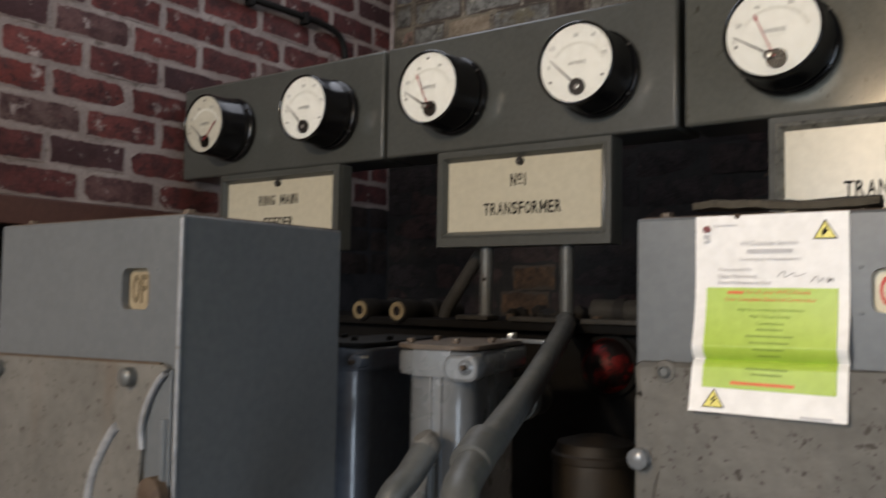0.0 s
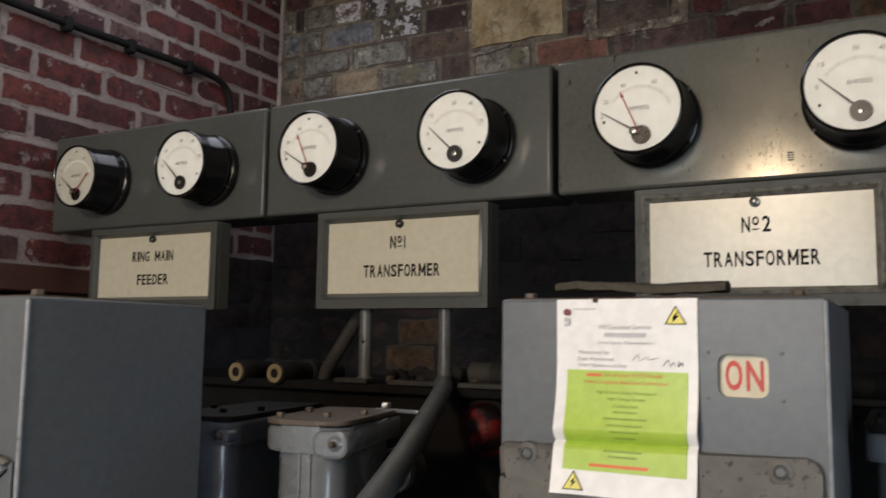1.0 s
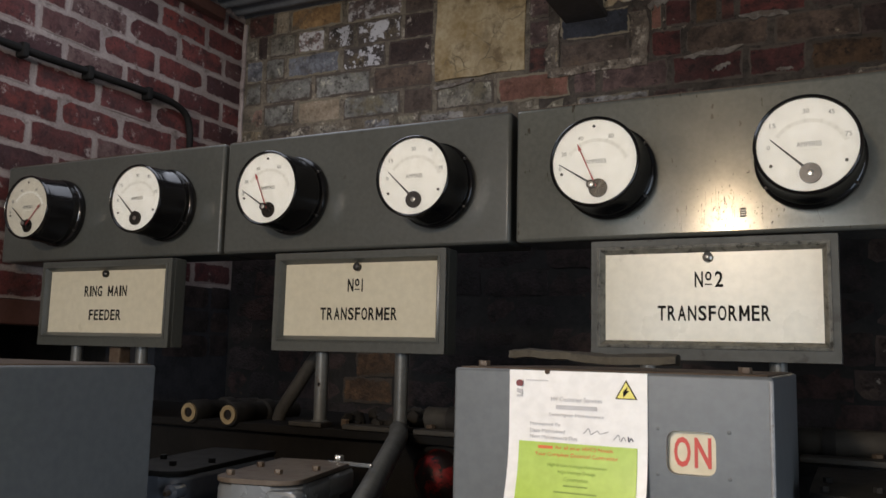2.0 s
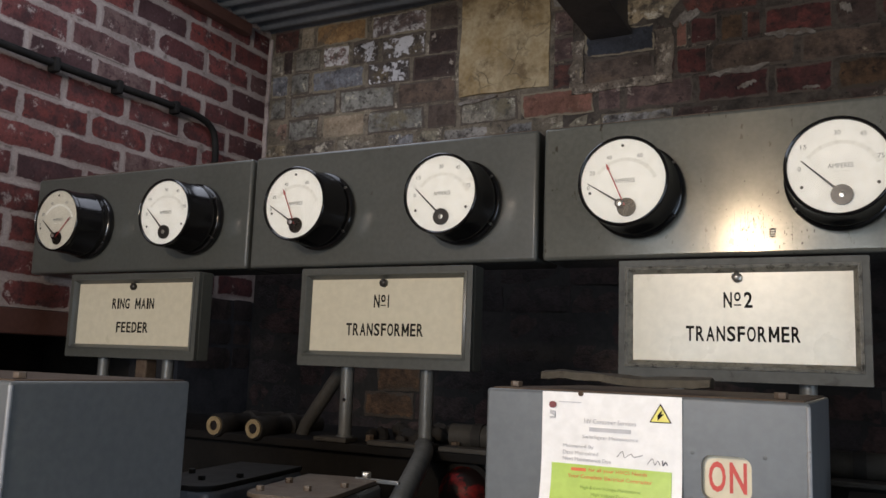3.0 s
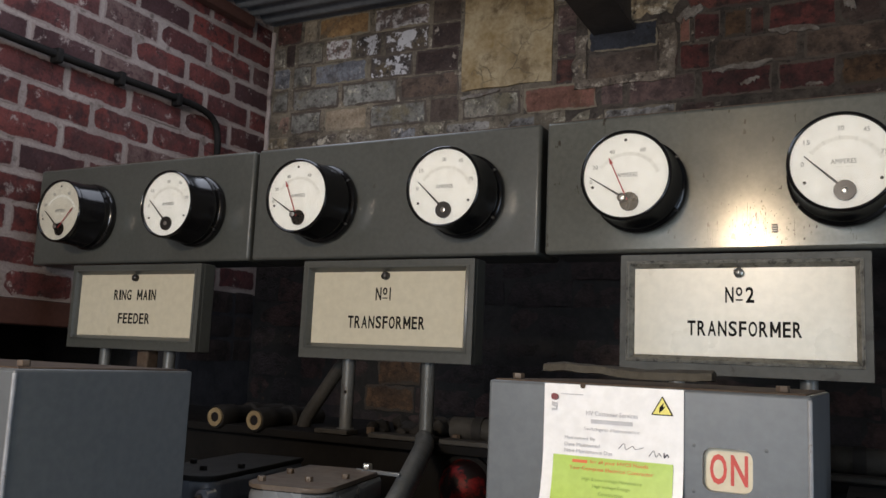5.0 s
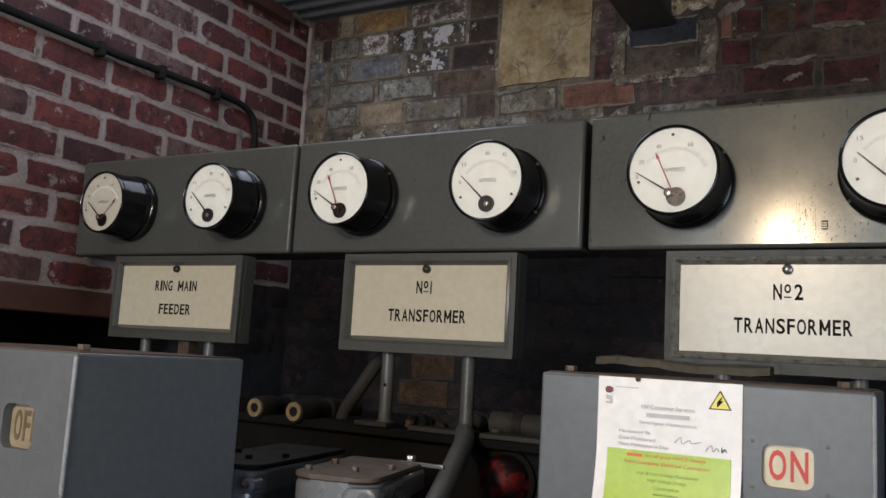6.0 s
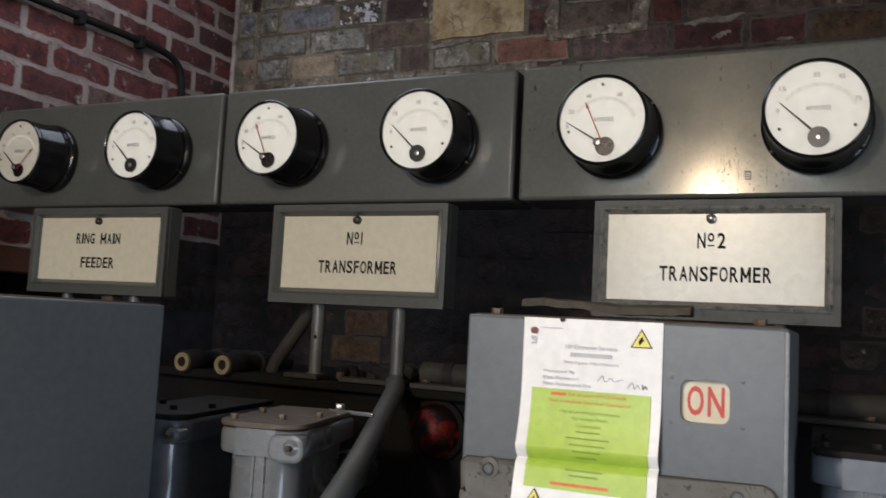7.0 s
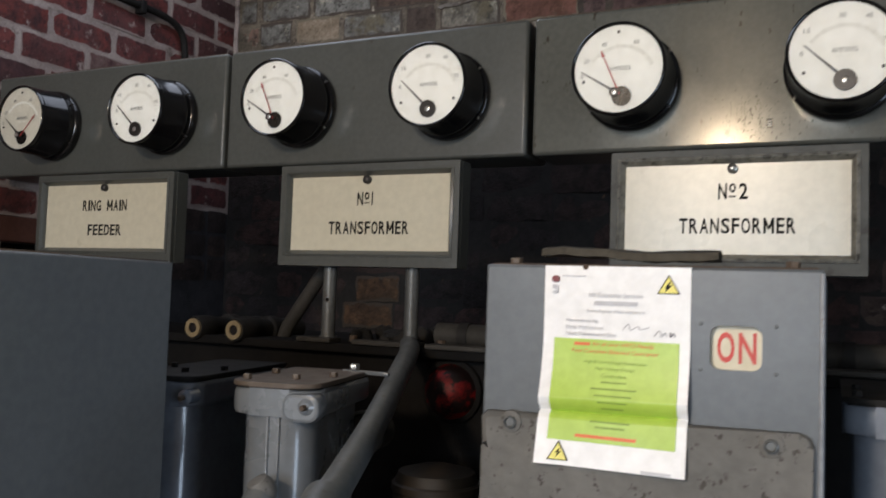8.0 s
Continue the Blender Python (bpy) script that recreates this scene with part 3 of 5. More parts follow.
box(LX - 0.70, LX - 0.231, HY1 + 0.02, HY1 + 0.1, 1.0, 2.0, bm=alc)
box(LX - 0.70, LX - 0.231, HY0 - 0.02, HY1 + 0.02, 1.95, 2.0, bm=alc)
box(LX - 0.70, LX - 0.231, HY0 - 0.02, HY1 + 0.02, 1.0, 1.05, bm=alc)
structure("alcove", alc, GRIME_SHADE, "recess behind the brick wall, shade put into its lining", "alcove")
structure("lintel", box(LX - 0.1, LX + 0.004, 1.05, HY1 + 0.06, HZ, HZ + 0.070, 0.004), LINTEL, "dark brown timber lintel over the recess", "lintel")
wall_back = structure("wall_north", box(LX - 0.23, -0.96, BY + 0.0005, BY + 0.25, 2.2, ROOF + 0.2), MORTAR_OLD, "sooty patched wall of mixed old bricks", "wall")
wall_right = structure("wall_north_end", box(-0.96, RX + 0.23, BY + 0.0005, BY + 0.25, 2.2, ROOF + 0.2), MORTAR_DARK, "darker right end of the patched brick wall", "wall")
# lower backing coloured near-black for the shade behind the gear
structure("wall_north_base", box(LX - 0.23, RX + 0.23, BY + 0.0015, BY + 0.25, 0, 2.2), GRIME_SHADE, "foot of the brick wall, shade put into its colour", "wall")
# unseen wall; its opening is made up for the side fill
structure("wall_east", box(RX, RX + 0.23, FY, -0.6, 0, ROOF + 0.2, bm=box(RX, RX + 0.23, 1.0, BY, 0, ROOF + 0.2, bm=box(RX, RX + 0.23, -0.6, 1.0, 2.2, ROOF + 0.2))), PLASTER,
          "unseen limewashed wall, opened for the side fill", "wall")
ws = box(LX - 0.23, -1.55, FY - 0.23, FY, 0, ROOF + 0.2)
box(0.05, RX + 0.23, FY - 0.23, FY, 0, ROOF + 0.2, bm=ws)
box(-1.55, 0.05, FY - 0.23, FY, 0, 1.45, bm=ws)
box(-1.55, 0.05, FY - 0.23, FY, 2.65, ROOF + 0.2, bm=ws)
structure("wall_south", ws, PLASTER, "limewashed wall with a window opening", "wall")
# corrugated roof sheet, its waves running along the back wall
cb = bmesh.new()
rows = []
ny = 560
for i in range(ny + 1):
    y = FY + (BY - FY + 0.01) * i / ny
    z = ROOF + 0.011 * math.sin(math.tau * y / 0.0762)
    rows.append([y] + [cb.verts.new((x, y, z + h)) for h in (0.0, 0.003) for x in (LX - 0.05, -1.9, -1.1, RX + 0.05)])
for a, b in zip(rows, rows[1:]):
    for k in (1, 2, 3, 5, 6, 7):
        # made-up opening, out of view, for the added roof fill
        if not (k in (2, 6) and 1.2 < a[0] < 2.35):
            cb.faces.new((a[k], a[k + 1], b[k + 1], b[k]))
structure("ceiling", cb, SHEET, "dark corrugated steel roof sheeting", "ceiling")
structure("roof_angle", box(LX + 0.002, LX + 0.040, FY, 2.62, 2.945, 2.99, 0.004), LINTEL, "dark brown painted timber plate along the wall top", "beam")
bmn = box(-0.872, -0.735, FY, BY + 0.004, 2.795, 2.812, 0.002)
box(-0.867, -0.75, FY, BY + 0.004, 2.812, ROOF - 0.012, bm=bmn)
structure("roof_beam", bmn, STEEL, "black painted steel roof beam", "beam")

# ---------------------------------------------------------------- meter panels
PY = 1.806
PZ0, PZ1 = 1.954, 2.215


def meter(face, black_tip, red_tip, marks, label):
    """A round surface-mounted ammeter; its back lies in the plane y = 0 and it faces -y."""
    th = thing("ammeter", (0, 0, 0), label, "ammeter", "row of ammeters")
    part("case", lathe([(0.0, 0.0), (0.0855, 0.0), (0.0870, 0.003), (0.0870, 0.013), (0.0850, 0.016), (0.0815, 0.018), (0.0812, 0.028), (0.0826, 0.030), (0.0826, 0.036), (0.0805, 0.039),
                        (0.0798, 0.092), (0.0790, 0.097), (0.0, 0.0975)], 56), BLACK, th, "glossy black bakelite case")
    rim = bmesh.new()
    loops = [[rim.verts.new((q * math.cos(math.tau * k / 56), y, q * math.sin(math.tau * k / 56))) for k in range(56)]
             for q, y in ((0.0796, -0.0970), (0.0798, -0.1055), (0.0788, -0.1082), (0.0770, -0.1094), (0.0752, -0.1084), (0.0740, -0.1060), (0.0738, -0.0972))]
    for p, q in zip(loops, loops[1:]):
        for k in range(56):
            rim.faces.new((p[k], p[(k + 1) % 56], q[(k + 1) % 56], q[k]))
    part("bezel", rim, BLACK, th, "black rim")
    dial = part("dial", disc(0.0750, -0.0977, -0.1035, seg=56), face, th, "white card with a printed scale")
    # printed scale band and ticks
    arc = [(0.058, 142 - 118 * k / 30) for k in range(31)]
    band = bmesh.new()
    px, pz = 0.003, -0.020

    def on_arc(r, a):
        return (px + r * math.cos(radians(a)), pz + r * 1.0 * math.sin(radians(a)))
    for (r, a), (_, b) in zip(arc, arc[1:]):
        prism([on_arc(r - 0.003, a), on_arc(r - 0.003, b), on_arc(r + 0.003, b), on_arc(r + 0.003, a)], -0.1036, -0.1039, bm=band)
    part("scale_band", band, CARD, dial)
    ticks = bmesh.new()
    for k in range(0, 31, 3):
        a = arc[k][1]
        stroke(on_arc(0.0545, a), on_arc(0.0625 if k % 6 == 0 else 0.060, a), 0.0003, 0.0003, -0.1036, -0.1041, ticks)
    part("scale_ticks", ticks, FAINT, dial)
    for words, x, z in marks:
        lettering("number", words, x, z, 0.0046 * len(words), 0.0072, -0.1036, PRINT, dial)
    lettering("unit_word", "AMPERES", 0.003, 0.0005, 0.036, 0.0075, -0.1036, PRINT, dial)
    small = bmesh.new()
    prism([(-0.008, -0.0095), (0.001, -0.0095), (0.001, -0.0075), (-0.008, -0.0075)], -0.1036, -0.1040, bm=small)
    prism([(0.006, -0.0095), (0.016, -0.0095), (0.016, -0.0075), (0.006, -0.0075)], -0.1036, -0.1040, bm=small)
    part("small_print", small, CARD, dial)
    for x, z in ((-0.053, -0.031), (0.055, -0.029)) if red_tip is None else ((-0.058, -0.019), (0.0, 0.0625)):
        part("dial_screw", disc(0.0026, -0.1036, -0.1050, x, z, 12), SCREWD, dial)
    piv = (0.004, -0.044)
    part("needle", stroke(piv, black_tip, 0.0021, 0.0007, -0.1062, -0.1070), NEEDLE, th, "thin dark needle")
    if red_tip:
        red = stroke(piv, red_tip, 0.0011, 0.0009, -0.1071, -0.1078)
        d = (Vector(red_tip) - Vector(piv)).normalized()
        e = Vector(red_tip) - d * 0.010
        prism([(e.x - d.y * 0.003, e.y + d.x * 0.003), (red_tip[0] + d.x * 0.003, red_tip[1] + d.y * 0.003), (e.x + d.y * 0.003, e.y - d.x * 0.003)], -0.1071, -0.1078, bm=red)
        part("pointer", red, REDPIN, th, "red maximum-demand pointer")
        boss = disc(0.0165, -0.1040, -0.1058, piv[0] + 0.003, piv[1] - 0.003, 28)
        disc(0.008, -0.1040, -0.1085, piv[0] - 0.009, piv[1] + 0.004, 18, boss)
    else:
        boss = disc(0.0160, -0.1040, -0.1085, piv[0], piv[1] - 0.002, 28)
    part("hub", boss, STEELHUB if red_tip else SCREWD, th, "tarnished hub cover" if red_tip else "dark hub cover")
    part("hub_screw", lathe([(0.0052, 0.1050), (0.0048, 0.1092), (0.003, 0.1098)], 16, "y", (piv[0] - (0.009 if red_tip else 0), 0, piv[1] + (0.004 if red_tip else -0.002))), CHROME, th, "small metal screw")
    gm = bpy.data.meshes.new("glass")
    gm.from_pydata([(0.0744 * math.cos(math.tau * k / 48), -0.1070, 0.0744 * math.sin(math.tau * k / 48)) for k in range(48)], [], [tuple(range(48))])
    gm.materials.append(GLASS)
    if gm.polygons[0].normal.y > 0:
        gm.flip_normals()
    pane = new("glass", gm)
    pane.parent = th
    tagged(pane, "clear flat cover glass")
    for k in (35, 145, 215, 325):
        part("case_screw", lathe([(0.0028, 0.013), (0.0028, 0.0195), (0.0018, 0.0200)], 10, "y", (0.0838 * math.cos(radians(k)), 0, 0.0838 * math.sin(radians(k)))), SCREWD, th)
    return th


PLAIN = [("0", -0.056, -0.001), ("15", -0.049, 0.034), ("30", 0.0, 0.0535), ("45", 0.036, 0.049), ("75", 0.059, 0.012)]
DEMAND = [("0", -0.061, -0.009), ("20", -0.054, 0.017), ("40", -0.024, 0.043), ("60", 0.030, 0.043)]
plain = meter(FACE, (-0.053, 0.011), None, PLAIN, "round white ammeter in a glossy black case on a grey panel")
demand = meter(FACE, (-0.062, -0.002), (-0.028, 0.030), DEMAND, "white ammeter with a red pointer in a black case")
idle = meter(FACE_DULL, (-0.050, 0.001), (0.050, 0.004), DEMAND, "white ammeter, red pointer turned aside, in a black case")
DZ = 2.0755
for source, xs in ((idle, (-1.911,)), (plain, (-1.545, -0.827, -0.134)), (demand, (-1.174, -0.472))):
    for k, x in enumerate(xs):
        m = Matrix.Translation((x, PY - 0.0005, DZ))
        if k == 0:
            source.matrix_basis = m
        else:
            copy_thing(source, m)


def meter_panel(x0, x1, label, material, flaws=False):
    th = thing("meter_panel", (0, 0, 0), label, "meter panel", "row of meter panels")
    part("housing", box(x0, x1, PY, PY + 0.13, PZ0, PZ1, 0.007, 3), material, th)
    part("top_edge", box(x0 + 0.008, x1 - 0.008, PY + 0.006, PY + 0.012, PZ1 - 0.001, PZ1 + 0.0015, 0.0005, 1), RUST, th, "rust-stained top seam")
    if flaws:
        plate = part("data_plate", box(-0.246, -0.236, PY - 0.0012, PY - 0.0001, 1.984, 1.999), GRIME_SHADE, th, "tiny worn paper label")
        for k in range(3):
            part("print_bar", box(-0.245, -0.237, PY - 0.0018, PY - 0.0013, 1.986 + 0.004 * k, 1.988 + 0.004 * k), CREAM, plate)
        rc = random.Random(17)
        chips = bmesh.new()
        for k in range(110):
            x, z = rc.gauss(-0.275, 0.040), PZ0 + 0.012 + abs(rc.gauss(0.0, 0.040))
            w, h = rc.uniform(0.0004, 0.0011), rc.choice((0.0012, 0.0015, 0.002, 0.004, 0.007))
            prism([(x - w, z - h / 2), (x + w * 0.6, z - h * 0.4), (x + w, z + h / 2), (x - w * 0.4, z + h * 0.4)], PY - 0.0004, PY + 0.0002, bm=chips)
        for k in range(16):
            x, z, h = rc.gauss(-0.285, 0.035), PZ0 + rc.uniform(0.02, 0.07), rc.uniform(0.008, 0.022)
            stroke((x, z - h), (x + rc.uniform(-0.001, 0.001), z + h), 0.00016, 0.00022, PY - 0.0004, PY + 0.0002, chips)
        for x, z, w, h in ((-0.232, 2.060, 0.0030, 0.0012), (-0.176, 1.992, 0.0012, 0.0030), (-0.205, 2.052, 0.0010, 0.0040), (-0.195, 1.972, 0.0018, 0.0022)):
            prism([(x - w, z - h), (x + w * 0.7, z - h * 0.6), (x + w, z + h), (x - w * 0.5, z + h * 0.7)], PY - 0.0005, PY + 0.0002, bm=chips)
        tagged(part("paint_chips", chips, GRIME_SHADE, th), "dark chips and scratches in the enamel", kind="stuff")
    return th


meter_panel(-2.134, -1.382, "dark grey enamelled steel panel beside the brick wall", GREY)
meter_panel(-1.373, -0.668, "dark grey enamelled steel panel with two ammeters", GREY)
meter_panel(-0.656, 0.060, "worn grey enamelled panel, chipped and greasy", WORN, True)

# ---------------------------------------------------------------- name boxes below the panels
SY, SZ0, SZ1 = 1.756, 1.738, 1.943


def name_box(x0, x1, depth, lines, material, label, screw_mat):
    th = thing("sign_box", (0, 0, 0), label, "sign", "circuit name boxes")
    part("housing", box(x0, x1, SY + 0.0085, SY + depth, SZ0, SZ1, 0.003), GREY, th)
    part("frame", rect_ring(x0 + 0.0005, x1 - 0.0005, SZ0 + 0.0005, SZ1 - 0.0005, 0.012, SY + 0.0075, SY - 0.002, 0.020), material, th)
    # bead with mitred slopes round the plate
    ox0, ox1, oz0, oz1 = x0 + 0.012, x1 - 0.012, SZ0 + 0.020, SZ1 - 0.012
    bead = bmesh.new()
    loops = []
    for d, y in ((0.0, SY + 0.006), (0.0, SY - 0.004), (0.004, SY - 0.006), (0.012, SY + 0.0065), (0.012, SY + 0.0085)):
        loops.append([bead.verts.new((x, y, z)) for x, z in ((ox0 + d, oz0 + d), (ox1 - d, oz0 + d), (ox1 - d, oz1 - d), (ox0 + d, oz1 - d))])
    for a, b in zip(loops, loops[1:]):
        for i in range(4):
            j = (i + 1) % 4
            bead.faces.new((a[i], a[j], b[j], b[i]))
    part("bead", bead, BEVEL if screw_mat is CHROME else material, th, "mitred bead round the plate")
    if screw_mat is CHROME:
        for d, r in ((0.004, 0.0012), (0.0005, 0.0008)):
            q = [(ox0 + d, SY - 0.0055 + d * 0.1, oz0 + d), (ox1 - d, SY - 0.0055 + d * 0.1, oz0 + d), (ox1 - d, SY - 0.0055 + d * 0.1, oz1 - d), (ox0 + d, SY - 0.0055 + d * 0.1, oz1 - d)]
            line = bmesh.new()
            for a, b in zip(q, q[1:] + q[:1]):
                tube([a, b], r, 6, line)
            part("worn_glint_edge", line, BEVEL, th, "edge rubbed to bright metal")
    plate = part("name_plate", box(ox0 + 0.010, ox1 - 0.010, SY + 0.0066, SY + 0.0084, oz0 + 0.010, oz1 - 0.010), CREAM, th, "cream plate with black engraved letters")
    cx = (x0 + x1) / 2
    for words, dx, z, w, h in lines:
        if words == "bar":
            part("underline", box(cx + dx - w / 2, cx + dx + w / 2, SY + 0.0058, SY + 0.0065, z - h / 2, z + h / 2), INK, plate)
        else:
            engraved(words, cx + dx, z, w, h, SY + 0.0065, INK, plate)
    scr = part("screw", lathe([(0.0085, -0.007), (0.0082, 0.001), (0.0055, 0.004), (0.001, 0.005)], 20, "y", (cx - 0.0, SY, 1.9105)), screw_mat, th, "domed fixing screw")
    return th


def number(n, w):
    return [("N", -0.0155 - w, 1.8735, 0.0135, 0.0265), ("o", 0.0 - w, 1.8790, 0.0105, 0.0155), ("bar", 0.0 - w, 1.8650, 0.0115, 0.0022), (n, 0.0150 - w + (0.002 if n == "2" else -0.003), 1.8735, 0.0135 if n == "2" else 0.0026, 0.0265)]


name_box(-1.900, -1.472, 0.045, [("RING  MAIN", -0.001, 1.8695, 0.139, 0.0255), ("FEEDER", 0.002, 1.8125, 0.105, 0.0255)], GREY, "cream ring main feeder name plate in a grey box", SCREWD)
name_box(-1.182, -0.777, 0.05, number("I", 0.001) + [("TRANSFORMER", 0.003, 1.8155, 0.181, 0.0255)], GREY, "cream transformer one name plate in a grey box", SCREWD)
name_box(-0.492, -0.095, 0.05, number("2", 0.0) + [("TRANSFORMER", 0.006, 1.8170, 0.180, 0.0255)], RIM, "cream transformer two name plate, shiny worn frame", CHROME)

# ---------------------------------------------------------------- busbar chamber, posts and insulators behind
CH = 1.585
bc = thing("busbar_chamber", (0, 0, 0), "grimy cast-iron busbar chamber, shade put into its colour", "switchgear")
# body and plate get their darkness from a shade-black colour
part("body", box(-2.02, 0.55, 1.80, 2.16, 0.0, CH - 0.02, 0.006), SHADE_BLACK, bc)
part("top_plate", box(-2.04, 0.57, 1.765, 2.18, CH - 0.018, CH, 0.003), SHADE_BLACK, bc, "rust-patched top plate, coloured dark for shade")
for x0, x1 in ((-1.13, -1.05), (-1.00, -0.86), (-0.84, -0.60), (-0.16, 0.10)):
    part("flat_bar", box(x0, x1, 1.755, 1.80, CH + 0.0005, CH + 0.010, 0.002), DARKPIPE, bc, "grey flat steel bar")
for x in (-1.04, -0.84, -0.62, -0.36, -0.05):
    part("bolt", hexagon(0.009, CH + 0.0005, CH + 0.014, x, 1.83), RUST, bc)


def post(x, z0=CH, hole=False):
    th = thing("sign_post", (0, 0, 0), "dull grey conduit post under a sign box", "post", "sign posts")
    part("pipe", tube([(x, 1.79, z0 + 0.0005), (x, 1.79, SZ0 + 0.004)], 0.0138, 20), PIPE, th)
    part("collar", lathe([(0.018, z0 + 0.0004), (0.018, z0 + 0.012), (0.0135, z0 + 0.013)], 20, "z", (x, 1.79, 0)), PIPE, th)
    if hole:
        part("hole", disc(0.0035, 1.790 - 0.0132, 1.790 - 0.0142, x + 0.003, 1.671, 12), BLACK, th, "small dark drilled hole")
    return th


for x, hole in ((-1.799, False), (-1.584, False), (-1.076, True), (-0.887, False), (-0.40, False), (-0.19, False)):
    post(x, CH, hole)
rl = thing("relay_tin", (0, 0, 0), "small dusty brass terminal block on the chamber", "terminal")
part("block", box(-1.675, -1.640, 1.775, 1.81, CH, SZ0 - 0.0005, 0.004), RUST, rl)


def insulator(x, z):
    th = thing("insulator", (0, 0, 0), "grimy tubular insulator with a cream porcelain end", "insulator", "pair of insulators")
    part("tube", lathe([(0.0, 0.0), (0.0235, 0.0), (0.0240, 0.09), (0.0290, 0.094), (0.0290, 0.118), (0.0238, 0.124), (0.0238, 0.17), (0.0268, 0.176), (0.0268, 0.20), (0.026, 0.225), (0.0242, 0.230), (0.0228, 0.228)], 28, "y", (x, 1.985, z)), GRIME_SHADE, th)
    e = bmesh.new()
    ring([(x + 0.0200 * math.cos(math.tau * k / 28), z + 0.0200 * math.sin(math.tau * k / 28)) for k in range(28)],
         [(x + 0.0108 * math.cos(math.tau * k / 28), z + 0.0108 * math.sin(math.tau * k / 28)) for k in range(28)], 1.7575, 1.752, e)
    part("end_ring", e, BISQUE, th, "cream porcelain ring")
    part("core", disc(0.0106, 1.7570, 1.7545, x, z, 16), BLACK, th)
    part("saddle", box(x - 0.03, x + 0.03, 1.83, 1.87, CH - 0.001, z - 0.02, 0.003), GRIME_SHADE, th)
    return th


insulator(-1.397, 1.599)
insulator(-1.287, 1.599)
sp = thing("stay_pipe", (0, 0, 0), "grimy slanting stay pipe behind the post", "pipe")
part("pipe", tube([(-1.234, 1.86, CH - 0.0005), (-1.226, 1.86, 1.607), (-1.150, 1.86, 1.713), (-1.105, 1.87, 1.775), (-1.100, 1.88, 1.950)], 0.0150, 16), DARKPIPE, sp)
hp = thing("cross_pipe", (0, 0, 0), "grimy horizontal pipe lying along the chamber", "pipe")
part("pipe", tube([(-0.86, 1.86, CH + 0.024), (-0.10, 1.86, CH + 0.024), (0.40, 1.86, CH + 0.024)], 0.0235, 18), DARKPIPE, hp)
for x in (-0.80, -0.66, -0.12):
    part("clip", lathe([(0.0265, -0.01), (0.0265, 0.01)], 18, "y", (0, 0, 0)), GRIME_SHADE, hp).matrix_basis = pose(x, 1.86, CH + 0.024, 0, 0, 90)
rubble = bmesh.new()
rr = random.Random(5)
for k in range(46):
    s = rr.uniform(0.006, 0.022)
    x, y = rr.uniform(-1.05, -0.90), rr.uniform(1.84, 2.12)
    bmesh.ops.create_icosphere(rubble, subdivisions=1, radius=s, matrix=pose(x, y, CH + s * 0.5, rr.uniform(0, 90), rr.uniform(0, 90), 0) @ Matrix.Diagonal((1.4, 1, 0.8, 1)))
tagged(part("debris", rubble, GRIME_SHADE), "heap of sooty mortar crumbs on the chamber top", "debris", kind="stuff")

# ---------------------------------------------------------------- oil tanks and conduits in front of the chamber


def u_outline(cx, r, yf, yb, rc=0.034, n=8):
    """A tank's outline: rounded front corners, straight sides to the back."""
    out = [(cx - r, yb)]
    for sx, a0 in ((-1, 180), (1, 270)):
        for k in range(n + 1):
            a = radians(a0 + 90 * k / n)
            out.append((cx + sx * (r - rc) + rc * math.cos(a), yf + rc + rc * math.sin(a)))
    return out + [(cx + r, yb)]


def oil_tank(cx, yf, top, paint, neck, lid_mat, label, rib=True, yb=0.30, turned=0.0):
    th = thing("oil_tank", (cx, yf, 0), label, "oil tank", "switch oil tanks")
    th.rotation_euler.z = radians(turned)
    part("body", prism(u_outline(0.0, 0.051, 0.007, yb - 0.03, 0.046, 14), 0.0, top - 0.044, "xy"), paint, th)
    part("neck", prism(u_outline(0, 0.062, 0.0, yb), top - 0.046, top - 0.010, "xy", 0.007), neck, th, "cast flange with bolted lugs")
    lid = part("lid", prism(u_outline(0, 0.063, -0.001, yb + 0.001), top - 0.0085, top - 0.002, "xy", 0.0015), lid_mat, th, "lid, rust-brown on the pale tank, shade-dark on the blue")
    part("gasket", prism(u_outline(0, 0.0610, 0.001, yb - 0.001), top - 0.0105, top - 0.0082, "xy"), GRIME_SHADE, th)
    for x, y in ((-0.046, 0.030), (0.046, 0.115), (-0.045, 0.12), (0.012, 0.06)):
        part("bolt", hexagon(0.0060, top - 0.0025, top + 0.005, x, y), lid_mat, lid)
    if rib:
        for x in (-0.003, 0.0125):
            part("rib", box(x - 0.0022, x + 0.0022, 0.0035, 0.03, 0.9, top - 0.045, 0.0015), paint, th, "vertical weld rib")
        part("lug_pad", prism(rrect(0.020, 0.072, top - 0.051, top - 0.014, 0.014), -0.006, 0.03, "xz", 0.005), neck, th, "cast pad round the screw lug")
    part("lug", lathe([(0.0, -0.02), (0.011, -0.02), (0.011, 0.006), (0.006, 0.010), (0.0, 0.010)], 18, "y", (0.054, 0.000, top - 0.030)), neck, th, "cast screw lug")
    part("lug_screw", lathe([(0.004, 0.0), (0.004, 0.012), (0.003, 0.014)], 10, "y", (0.054, -0.006, top - 0.030)), RUST, th)
    return th


oil_tank(-0.810, 1.240, 1.568, TANKL, TANKL, LID, "pale grey oil tank with a rusty lid", yb=0.23, turned=12)
# blue tanks get near-black lids, their shade put into the colour
oil_tank(-1.022, 1.255, 1.562, TANK, TANK, GRIME_SHADE, "glossy blue-grey oil tank behind the switch box", False, turned=10)
oil_tank(-0.070, 1.415, 1.588, TANK, TANK, GRIME_SHADE, "glossy blue-grey oil tank beside the switch box")

